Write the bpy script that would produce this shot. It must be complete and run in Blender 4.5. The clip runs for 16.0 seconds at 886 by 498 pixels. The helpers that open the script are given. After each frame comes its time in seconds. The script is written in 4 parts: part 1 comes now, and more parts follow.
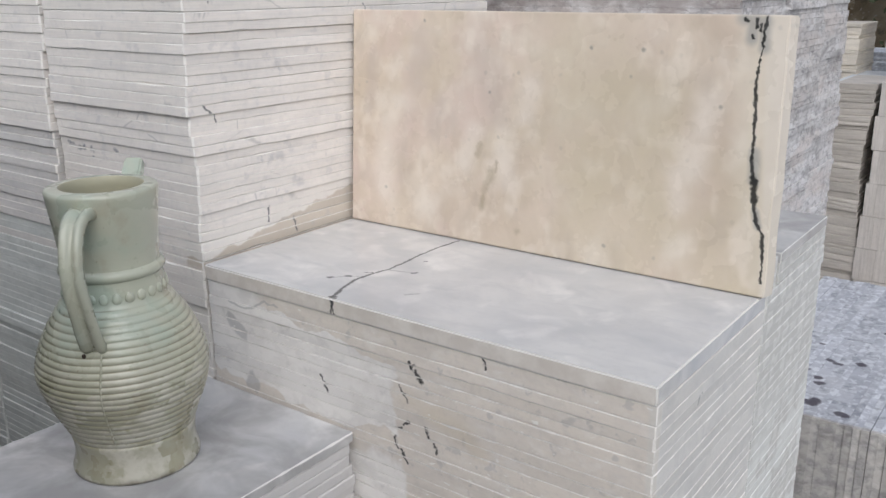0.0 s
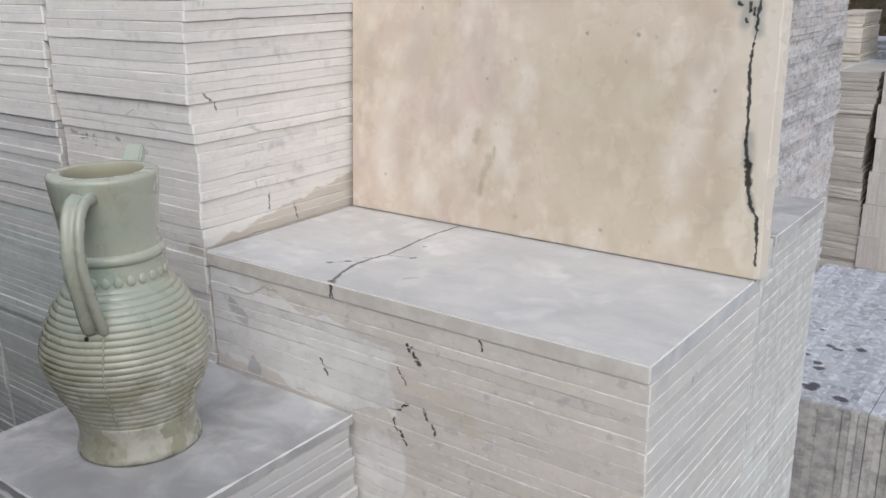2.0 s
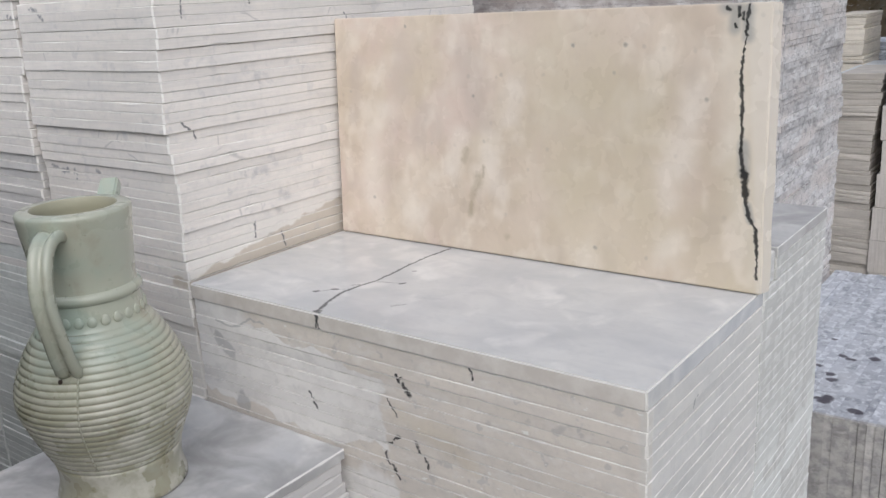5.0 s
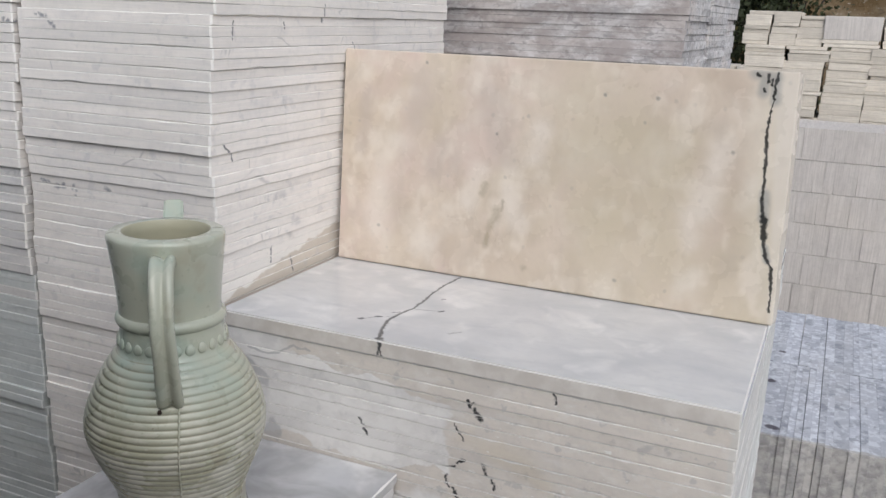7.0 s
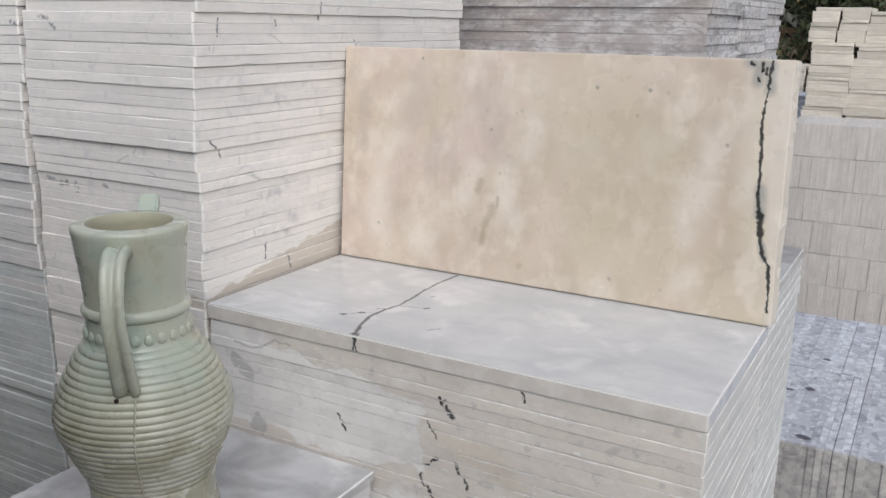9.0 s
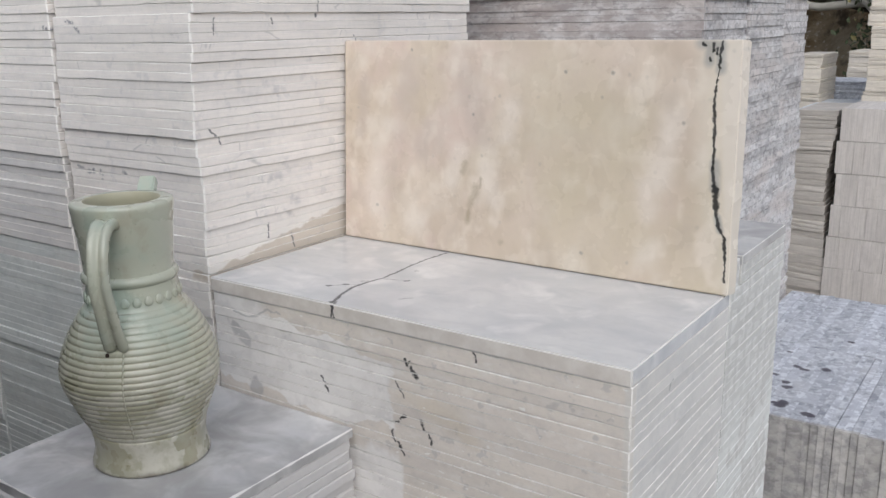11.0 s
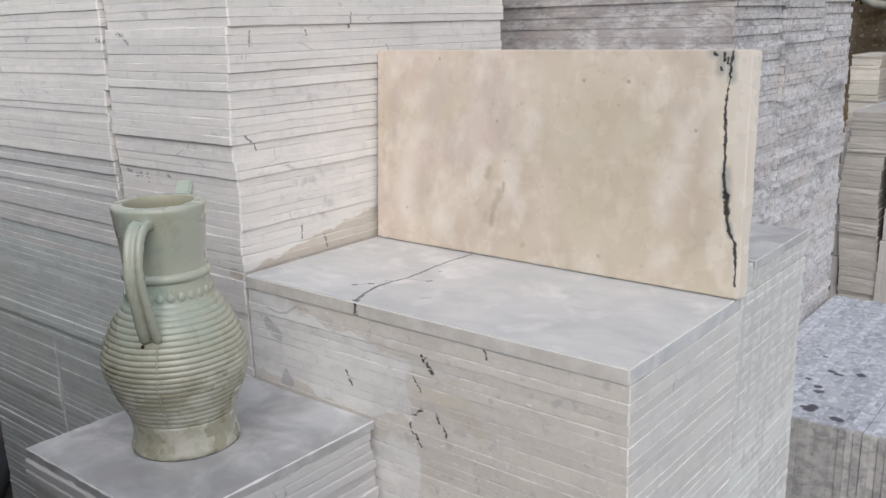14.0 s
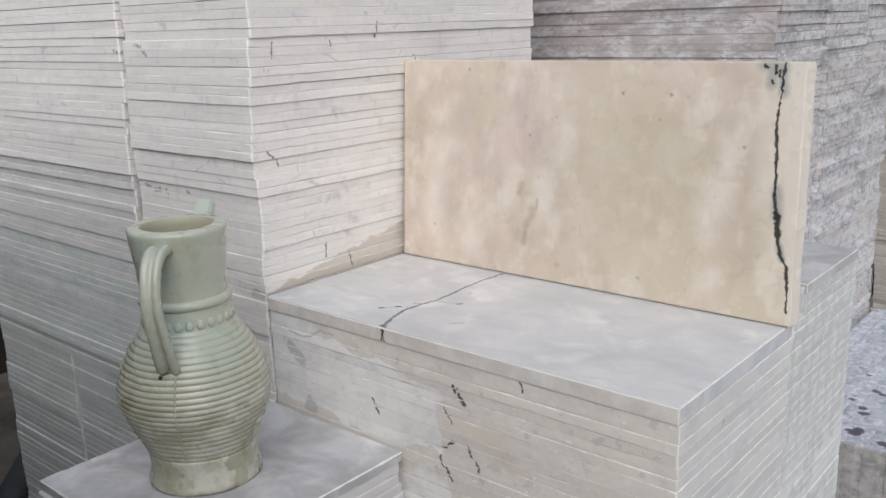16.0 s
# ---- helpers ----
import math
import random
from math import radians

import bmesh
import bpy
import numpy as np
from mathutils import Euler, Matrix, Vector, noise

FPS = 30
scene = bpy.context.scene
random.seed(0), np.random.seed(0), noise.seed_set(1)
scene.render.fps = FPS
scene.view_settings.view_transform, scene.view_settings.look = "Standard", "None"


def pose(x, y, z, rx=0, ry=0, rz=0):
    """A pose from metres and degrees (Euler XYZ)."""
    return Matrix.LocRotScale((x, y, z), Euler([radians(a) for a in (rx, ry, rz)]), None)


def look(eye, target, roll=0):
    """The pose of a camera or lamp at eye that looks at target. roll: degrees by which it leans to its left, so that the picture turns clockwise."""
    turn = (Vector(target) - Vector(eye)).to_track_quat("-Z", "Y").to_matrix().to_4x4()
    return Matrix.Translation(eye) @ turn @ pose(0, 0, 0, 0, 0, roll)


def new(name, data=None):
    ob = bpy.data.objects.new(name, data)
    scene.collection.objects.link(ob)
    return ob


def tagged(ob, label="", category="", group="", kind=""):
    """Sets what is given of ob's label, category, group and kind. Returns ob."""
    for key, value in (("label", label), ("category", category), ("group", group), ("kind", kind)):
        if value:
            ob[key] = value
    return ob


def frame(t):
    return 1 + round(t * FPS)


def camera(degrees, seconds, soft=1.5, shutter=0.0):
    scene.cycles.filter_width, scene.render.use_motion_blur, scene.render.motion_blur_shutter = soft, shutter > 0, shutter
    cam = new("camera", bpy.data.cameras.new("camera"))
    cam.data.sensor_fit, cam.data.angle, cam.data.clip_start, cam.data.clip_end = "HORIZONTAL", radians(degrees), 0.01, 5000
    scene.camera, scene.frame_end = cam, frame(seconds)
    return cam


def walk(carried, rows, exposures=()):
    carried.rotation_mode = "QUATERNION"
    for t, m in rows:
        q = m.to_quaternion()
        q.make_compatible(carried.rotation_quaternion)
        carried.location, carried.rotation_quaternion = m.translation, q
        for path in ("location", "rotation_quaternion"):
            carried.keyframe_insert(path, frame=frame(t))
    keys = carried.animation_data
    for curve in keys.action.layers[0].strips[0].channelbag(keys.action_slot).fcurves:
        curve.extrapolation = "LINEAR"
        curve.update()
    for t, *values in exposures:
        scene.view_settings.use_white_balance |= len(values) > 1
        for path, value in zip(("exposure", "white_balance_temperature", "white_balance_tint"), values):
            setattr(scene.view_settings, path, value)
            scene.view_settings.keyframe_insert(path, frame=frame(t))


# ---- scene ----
cam = camera(53.5, 16.0, soft=1.5)
PATH = [
    (0, (0.868, -0.673, 1.19), (-0.276, 0.862, 0.611), -0.5),
    (0.5, (0.849, -0.667, 1.188), (-0.276, 0.878, 0.599), -0.0),
    (1, (0.852, -0.655, 1.183), (-0.291, 0.874, 0.589), -0.6),
    (1.5, (0.866, -0.674, 1.185), (-0.273, 0.853, 0.577), -1.0),
    (2, (0.884, -0.678, 1.183), (-0.269, 0.845, 0.59), -0.9),
    (2.5, (0.902, -0.682, 1.186), (-0.277, 0.825, 0.602), -1.0),
    (3, (0.901, -0.679, 1.186), (-0.276, 0.83, 0.602), -0.6),
    (3.5, (0.889, -0.678, 1.197), (-0.285, 0.833, 0.616), -0.7),
    (4, (0.883, -0.679, 1.197), (-0.295, 0.829, 0.617), -1.1),
    (4.5, (0.894, -0.647, 1.186), (-0.305, 0.852, 0.623), -1.8),
    (4.7, (0.898, -0.622, 1.179), (-0.317, 0.866, 0.621), -3.0),
    (6.8, (0.632, -0.824, 1.199), (-0.135, 0.95, 0.686), 2.2),
    (7, (0.645, -0.821, 1.205), (-0.135, 0.948, 0.692), 2.0),
    (7.5, (0.651, -0.816, 1.209), (-0.136, 0.95, 0.694), 1.8),
    (8, (0.662, -0.804, 1.204), (-0.129, 0.958, 0.683), 1.7),
    (8.5, (0.681, -0.777, 1.197), (-0.141, 0.971, 0.679), 1.2),
    (8.7, (0.706, -0.761, 1.194), (-0.168, 0.963, 0.684), 1.0),
    (10.8, (0.908, -0.755, 1.183), (-0.199, 0.834, 0.687), -0.7),
    (11, (0.911, -0.757, 1.182), (-0.205, 0.824, 0.68), -1.0),
    (11.5, (0.922, -0.753, 1.184), (-0.21, 0.816, 0.678), -1.1),
    (12, (0.933, -0.757, 1.187), (-0.224, 0.795, 0.685), -1.5),
    (12.5, (0.96, -0.747, 1.19), (-0.217, 0.792, 0.696), -1.8),
    (13, (0.967, -0.76, 1.195), (-0.221, 0.776, 0.718), -1.6),
    (13.5, (0.977, -0.76, 1.195), (-0.23, 0.76, 0.715), -1.7),
    (14, (0.984, -0.761, 1.196), (-0.246, 0.735, 0.696), -1.5),
    (14.5, (0.982, -0.753, 1.194), (-0.255, 0.739, 0.699), -1.6),
    (15, (0.968, -0.735, 1.197), (-0.271, 0.752, 0.694), -1.7),
    (15.5, (0.95, -0.72, 1.199), (-0.289, 0.766, 0.691), -1.6),
    (16, (0.933, -0.722, 1.21), (-0.331, 0.746, 0.71), -1.8),
]
walk(cam, [(t, look(eye, target, roll)) for t, eye, target, roll in PATH])

# ---- world, sun ----
world = bpy.data.worlds.new("sky")
scene.world = world
world.use_nodes = True
wn = world.node_tree
sky = wn.nodes.new("ShaderNodeTexSky")
sky.sky_type = "NISHITA"
sky.sun_disc = False
sky.sun_elevation, sky.sun_rotation = radians(42), radians(142)
sky.dust_density, sky.air_density = 1.5, 1.0
hsv = wn.nodes.new("ShaderNodeHueSaturation")
hsv.inputs["Saturation"].default_value = 0.55
wn.links.new(sky.outputs[0], hsv.inputs["Color"])
wn.links.new(hsv.outputs[0], wn.nodes["Background"].inputs["Color"])
wn.nodes["Background"].inputs["Strength"].default_value = 0.11
sun = new("sun", bpy.data.lights.new("sun", "SUN"))
sun.data.energy, sun.data.angle, sun.data.color = 1.35, radians(60), (1.0, 0.985, 0.97)
# the sky's sun direction: rotation is clockwise from +y seen from above
sun.matrix_world = look((0, 0, 0), (-math.sin(radians(142)) * math.cos(radians(42)), -math.cos(radians(142)) * math.cos(radians(42)), -math.sin(radians(42))))
scene.view_settings.exposure = 0.4


# ---- node helpers ----
class Mat:
    def __init__(self, name, rough=0.5, spec=0.5):
        self.m = bpy.data.materials.new(name)
        self.m.use_nodes = True
        self.nt = self.m.node_tree
        self.bsdf = self.nt.nodes["Principled BSDF"]
        self.bsdf.inputs["Roughness"].default_value = rough
        self.bsdf.inputs["Specular IOR Level"].default_value = spec

    def put(self, sock, v):
        if isinstance(v, bpy.types.NodeSocket):
            self.nt.links.new(v, sock)
        elif v is not None:
            if isinstance(v, tuple) and len(v) == 3 and sock.type == "RGBA":
                v = (*v, 1)
            sock.default_value = v

    def node(self, kind, *ins, **props):
        n = self.nt.nodes.new("ShaderNode" + kind)
        for k, v in props.items():
            if k == "op":
                n.operation = v
            elif k == "clamp":
                n.use_clamp = v
        for i, v in enumerate(ins):
            self.put(n.inputs[i], v)
        return n

    def math(self, op, a, b=None, c=None, clamp=False):
        return self.node("Math", a, b, c, op=op, clamp=clamp).outputs[0]

    def vec(self, op, a, b=None):
        return self.node("VectorMath", a, b, op=op)

    def noise(self, co, scale, detail=4, rough=0.55, dist=0.0):
        n = self.node("TexNoise")
        for k, v in (("Vector", co), ("Scale", scale), ("Detail", detail), ("Roughness", rough), ("Distortion", dist)):
            self.put(n.inputs[k], v)
        return n.outputs[0]

    def span(self, v, a, b, c=0.0, d=1.0):
        n = self.node("MapRange", v, a, b, c, d)
        n.interpolation_type = "SMOOTHSTEP"
        return n.outputs[0]

    def mix(self, f, a, b, mode="MIX"):
        n = self.nt.nodes.new("ShaderNodeMix")
        n.data_type, n.blend_type = "RGBA", mode
        self.put(n.inputs[0], f)
        self.put(n.inputs[6], a)
        self.put(n.inputs[7], b)
        return n.outputs[2]

    def stretch(self, co, s):
        return self.vec("MULTIPLY", co, s).outputs[0]

    def coords(self):
        """Object coordinates, shifted by a random step for each object."""
        tc = self.node("TexCoord").outputs["Object"]
        r = self.node("ObjectInfo").outputs["Random"]
        step = self.node("CombineXYZ", self.math("MULTIPLY", r, 37.0), self.math("MULTIPLY", r, 91.0), self.math("MULTIPLY", r, 53.0)).outputs[0]
        return self.vec("ADD", tc, step).outputs[0], r

    def place(self):
        return self.node("NewGeometry").outputs["Position"]

    def strokes(self, co, segs, soft=0.6):
        """The union of short strokes (x0, y0, x1, y1, half width) in the plane of co."""
        best = None
        for x0, y0, x1, y1, w in segs:
            ax, ay = x1 - x0, y1 - y0
            pa = self.vec("SUBTRACT", co, (x0, y0, 0.0)).outputs[0]
            hh = self.math("MULTIPLY", self.vec("DOT_PRODUCT", pa, (ax, ay, 0.0)).outputs["Value"], 1.0 / max(ax * ax + ay * ay, 1e-9), clamp=True)
            near = self.node("VectorMath", (ax, ay, 0.0), op="SCALE")
            self.put(near.inputs["Scale"], hh)
            dd = self.vec("LENGTH", self.vec("SUBTRACT", pa, near.outputs[0]).outputs[0]).outputs["Value"]
            mask = self.span(dd, w * (1 - soft), w * (1 + soft), 1.0, 0.0)
            best = mask if best is None else self.math("MAXIMUM", best, mask)
        return best

    def wobble(self, co, scale, amp, detail=3):
        n = self.node("TexNoise")
        for k, v in (("Vector", co), ("Scale", scale), ("Detail", float(detail))):
            self.put(n.inputs[k], v)
        d = self.vec("SUBTRACT", n.outputs["Color"], (0.5, 0.5, 0.5)).outputs[0]
        sc = self.node("VectorMath", d, op="SCALE")
        self.put(sc.inputs["Scale"], amp)
        return self.vec("ADD", co, sc.outputs[0]).outputs[0]

    def axes(self, co):
        return self.node("SeparateXYZ", co).outputs

    def flat(self, a, b):
        return self.node("CombineXYZ", a, b, 0.0).outputs[0]

    def color(self, c):
        self.put(self.bsdf.inputs["Base Color"], c)

    def rough(self, r):
        self.put(self.bsdf.inputs["Roughness"], r)

    def bump(self, h, strength=0.3, dist=0.002):
        b = self.node("Bump")
        b.inputs["Strength"].default_value = strength
        b.inputs["Distance"].default_value = dist
        self.put(b.inputs["Height"], h)
        self.put(self.bsdf.inputs["Normal"], b.outputs[0])


# ---- materials ----
INK = (0.035, 0.04, 0.045)


def marble_cut(name, light, grey, cloud=0.5, streak=(3, 3, 60), vary=0.12, vein=0.0, rough=0.62, blotch=None, relief=0.15, extra=None, grain=0.2, mottle=0.4, fleck=1.0):
    """Sawn marble: pale ground, grey clouds, saw streaks along the slab, sparse thin veins."""
    k = Mat(name, rough, 0.35)
    co, r = k.coords()
    big = k.noise(co, 9.0, 5, 0.6, 0.6)
    fine = k.noise(co, 70.0, 4, 0.6)
    c = k.mix(k.span(big, 0.42, 0.72, 0.0, cloud), light, grey)
    saw = k.noise(k.stretch(co, streak), 6.0, 4, 0.6)
    c = k.mix(k.span(saw, 0.35, 0.7, 0.0, grain), c, grey)
    c = k.mix(k.span(fine, 0.45, 0.75, 0.0, 0.2), c, tuple(min(1, x * 1.1) for x in light))
    c = k.mix(k.span(k.noise(co, 28.0, 5, 0.65, 0.8), 0.5, 0.72, 0.0, mottle), c, grey)
    c = k.mix(k.span(k.noise(co, 150.0, 3, 0.6), 0.5, 0.75, 0.0, mottle * 0.6), c, tuple(x * 0.85 for x in grey))
    p = k.place()
    stain = k.span(k.noise(p, 4.5, 5, 0.6), 0.45, 0.75, 0.0, 0.22)
    c = k.mix(stain, c, (0.6, 0.54, 0.47))
    if vein:
        line = k.math("ABSOLUTE", k.math("SUBTRACT", k.noise(co, 5.0, 3, 0.5, 1.5), 0.5))
        spot = k.span(k.noise(co, 13.0, 2), 0.58, 0.66)
        c = k.mix(k.math("MULTIPLY", k.span(line, 0.0, 0.014, vein, 0.0), spot), c, (0.2, 0.21, 0.23))
    if blotch:
        q = k.wobble(co, 40.0, 0.016)
        bits = k.noise(k.stretch(q, (1.0, 1.0, 1.5)), 34.0 * fleck, 3, 0.6)
        c = k.mix(k.span(bits, 0.5, 0.58, 0.0, 0.8), c, blotch)
        rows = k.noise(k.stretch(q, (1.0, 1.0, 3.0)), 16.0 * fleck, 4, 0.65)
        c = k.mix(k.span(rows, 0.53, 0.65, 0.0, 0.75), c, tuple(x * 0.8 for x in grey))
        cell = k.node("TexVoronoi")
        cell.distance = "CHEBYCHEV"
        k.put(cell.inputs["Vector"], k.wobble(co, 55.0, 0.02))
        cell.inputs["Scale"].default_value = 52.0
        c = k.mix(k.span(k.axes(cell.outputs["Color"])[0], 0.0, 0.3, 0.3, 0.0), c, tuple(x * 0.9 for x in grey))
    if extra:
        c = extra(k, c)
    tone = k.math("ADD", k.math("MULTIPLY", r, vary), 1.0 - vary)
    c = k.mix(1.0, c, k.node("CombineColor", tone, tone, tone).outputs[0], "MULTIPLY")
    k.color(c)
    k.bump(k.math("ADD", k.math("MULTIPLY", saw, 0.6), fine), relief, 0.0012)
    return k.m


def tall_extra(k, c):
    """Cement smear and damp stain low on the side face, dark mineral marks on both faces."""
    p = k.place()
    x, y, z = k.axes(k.wobble(p, 45.0, 0.022))[:3]
    slope = k.math("SUBTRACT", z, k.math("MULTIPLY", y, 0.17))
    damp = k.math("MULTIPLY", k.span(slope, 0.849, 0.853, 1.0, 0.0), k.math("MULTIPLY", k.span(x, -0.06, -0.05), k.span(z, 0.835, 0.845)))
    smear = k.math("MULTIPLY", k.span(slope, 0.872, 0.878, 1.0, 0.0), k.math("MULTIPLY", k.span(x, -0.06, -0.05), k.span(y, -0.05, -0.04)))
    smear = k.math("MULTIPLY", smear, k.span(k.noise(p, 60.0, 2), 0.36, 0.44))
    c = k.mix(k.math("MULTIPLY", smear, 0.6), c, (0.8, 0.775, 0.74))
    c = k.mix(k.math("MULTIPLY", damp, 0.75), c, (0.55, 0.48, 0.4))
    speck = k.span(k.noise(k.wobble(p, 70.0, 0.012), 40.0, 3, 0.6), 0.6, 0.69)
    c = k.mix(k.math("MULTIPLY", speck, 0.22), c, (0.4, 0.41, 0.45))
    w = k.axes(k.wobble(p, 160.0, 0.007))
    right = k.strokes(k.flat(w[1], w[2]), [(0.121, 0.9, 0.12, 0.878, 0.0013), (0.166, 0.876, 0.171, 0.855, 0.0013), (0.237, 1.213, 0.236, 1.192, 0.0014), (0.042, 1.19, 0.039, 1.17, 0.0012), (0.146, 1.19, 0.146, 1.182, 0.001), (0.32, 1.163, 0.323, 1.151, 0.001), (0.022, 1.048, 0.034, 1.037, 0.0014), (0.041, 1.034, 0.044, 1.024, 0.0012)])
    right = k.math("MULTIPLY", right, k.span(p_x(k, p), -0.05, -0.04))
    soft = k.strokes(k.flat(w[1], w[2]), [(0.114, 0.966, 0.147, 0.965, 0.007), (0.112, 0.92, 0.118, 0.935, 0.006), (0.147, 1.09, 0.15, 1.074, 0.006), (0.173, 0.931, 0.18, 0.925, 0.006)], 0.9)
    soft = k.math("MULTIPLY", soft, k.span(k.noise(p, 90.0, 3), 0.4, 0.58))
    soft = k.math("MULTIPLY", soft, k.span(p_x(k, p), -0.05, -0.04))
    c = k.mix(k.math("MULTIPLY", soft, 0.4), c, (0.35, 0.36, 0.4))
    front = k.strokes(k.flat(w[0], w[2]), [(-0.3, 0.979, -0.288, 0.976, 0.003), (-0.275, 0.972, -0.262, 0.976, 0.004), (-0.245, 0.975, -0.242, 0.966, 0.0035), (-0.19, 0.979, -0.183, 0.977, 0.0025), (-0.282, 1.19, -0.266, 1.187, 0.0025), (-0.262, 1.184, -0.252, 1.176, 0.003), (-0.335, 1.182, -0.318, 1.179, 0.003)], 0.8)
    front = k.math("MULTIPLY", front, k.span(k.noise(p, 170.0, 3), 0.42, 0.54))
    front = k.math("MULTIPLY", front, k.span(k.axes(p)[1], 0.02, 0.03, 1.0, 0.0))
    c = k.mix(k.math("MULTIPLY", front, 0.8), c, (0.2, 0.21, 0.24))
    return k.mix(k.math("MULTIPLY", right, 0.85), c, (0.1, 0.11, 0.12))


def p_x(k, p):
    return k.axes(p)[0]


CRACKS = [(0.21, 0.849, 0.208, 0.842, 0.0022), (0.208, 0.842, 0.214, 0.829, 0.0009), (0.318, 0.8, 0.322, 0.791, 0.0016), (0.323, 0.793, 0.325, 0.799, 0.0010), (0.327, 0.789, 0.333, 0.78, 0.0024), (0.303, 0.768, 0.308, 0.761, 0.0010), (0.308, 0.761, 0.315, 0.751, 0.0013), (0.299, 0.716, 0.306, 0.718, 0.0014), (0.308, 0.722, 0.316, 0.727, 0.0014), (0.295, 0.704, 0.3, 0.691, 0.0014), (0.304, 0.69, 0.313, 0.676, 0.0016), (0.34, 0.727, 0.344, 0.716, 0.0018), (0.35, 0.714, 0.354, 0.701, 0.0013), (0.183, 0.748, 0.187, 0.741, 0.0013), (0.189, 0.74, 0.193, 0.73, 0.0016), (0.413, 0.829, 0.417, 0.818, 0.0014)]


def seat_extra(k, c):
    """Dry white dust on the left of the face, damp and beige to the right, black mineral marks."""
    p = k.place()
    w = k.axes(k.wobble(k.wobble(p, 7.0, 0.09, 2), 38.0, 0.028, 5))
    face = k.span(k.axes(p)[1], 0.01, 0.015, 1.0, 0.0)
    damp = k.span(w[0], 0.3, 0.306)
    strip = k.math("MULTIPLY", k.span(k.math("ADD", w[2], k.math("MULTIPLY", w[0], 0.1)), 0.819, 0.821), k.span(w[0], 0.06, 0.1))
    low = k.math("MULTIPLY", k.span(k.math("ADD", w[2], k.math("MULTIPLY", w[0], 0.06)), 0.705, 0.708, 1.0, 0.0), k.span(w[2], 0.66, 0.67))
    wet = k.math("MULTIPLY", k.math("MAXIMUM", damp, k.math("MAXIMUM", strip, low)), face)
    clouds = k.span(k.noise(k.stretch(p, (1.0, 1.0, 1.8)), 15.0, 5, 0.65, 0.6), 0.46, 0.7, 0.0, 0.45)
    c = k.mix(clouds, c, (0.5, 0.49, 0.495))
    c = k.mix(k.math("MULTIPLY", face, 0.3), c, (0.82, 0.8, 0.79))
    c = k.mix(k.math("MULTIPLY", wet, 0.85), c, k.mix(1.0, c, (0.97, 0.92, 0.855), "MULTIPLY"))
    bloom = k.span(k.noise(k.stretch(k.wobble(p, 30.0, 0.02), (1.0, 1.0, 2.4)), 24.0, 4, 0.65), 0.5, 0.68, 0.0, 0.45)
    c = k.mix(k.math("MULTIPLY", bloom, face), c, (0.83, 0.805, 0.78))
    speck = k.math("MULTIPLY", k.span(k.noise(k.wobble(p, 80.0, 0.01), 46.0, 3, 0.6), 0.6, 0.67), face)
    c = k.mix(k.math("MULTIPLY", speck, 0.4), c, (0.42, 0.42, 0.43))
    dry = k.math("MULTIPLY", k.math("SUBTRACT", 1.0, wet), face)
    dust = k.span(k.noise(k.stretch(k.wobble(p, 50.0, 0.02), (1.0, 1.0, 1.6)), 22.0, 4, 0.6), 0.4, 0.56, 0.35, 0.9)
    c = k.mix(k.math("MULTIPLY", dry, dust), c, (0.89, 0.87, 0.855))
    warm = k.strokes(k.flat(w[0], w[2]), [(0.33, 0.745, 0.4, 0.735, 0.014)], 0.7)
    c = k.mix(k.math("MULTIPLY", k.math("MULTIPLY", warm, face), 0.28), c, (0.62, 0.53, 0.38))
    grey = k.strokes(k.flat(w[0], w[2]), [(0.03, 0.785, 0.045, 0.766, 0.011), (0.05, 0.705, 0.06, 0.7, 0.008), (0.03, 0.818, 0.12, 0.816, 0.002)], 0.25)
    c = k.mix(k.math("MULTIPLY", k.math("MULTIPLY", grey, face), 0.55), c, (0.4, 0.4, 0.41))
    v = k.axes(k.wobble(k.wobble(p, 90.0, 0.009), 320.0, 0.0055))
    marks = k.math("MULTIPLY", k.strokes(k.flat(v[0], v[2]), CRACKS, 0.6), face)
    marks = k.math("MULTIPLY", marks, k.span(k.noise(p, 240.0, 2), 0.3, 0.44, 0.45, 1.0))
    c = k.mix(k.math("MULTIPLY", marks, 0.97), c, (0.02, 0.022, 0.025))
    chips = k.math("MULTIPLY", k.span(k.noise(k.stretch(k.wobble(p, 60.0, 0.01), (1.0, 1.0, 2.2)), 75.0, 2, 0.5), 0.69, 0.73), face)
    c = k.mix(k.math("MULTIPLY", chips, 0.8), c, (0.88, 0.87, 0.85))
    side = k.math("MULTIPLY", k.span(p_x(k, p), 0.58, 0.59), k.strokes(k.flat(v[1], v[2]), [(0.106, 0.79, 0.109, 0.796, 0.0012), (0.112, 0.797, 0.116, 0.8, 0.0008)], 0.6))
    c = k.mix(k.math("MULTIPLY", k.span(p_x(k, p), 0.59, 0.595), 0.35), c, (0.66, 0.68, 0.67))
    return k.mix(k.math("MULTIPLY", side, 0.6), c, (0.15, 0.18, 0.18))


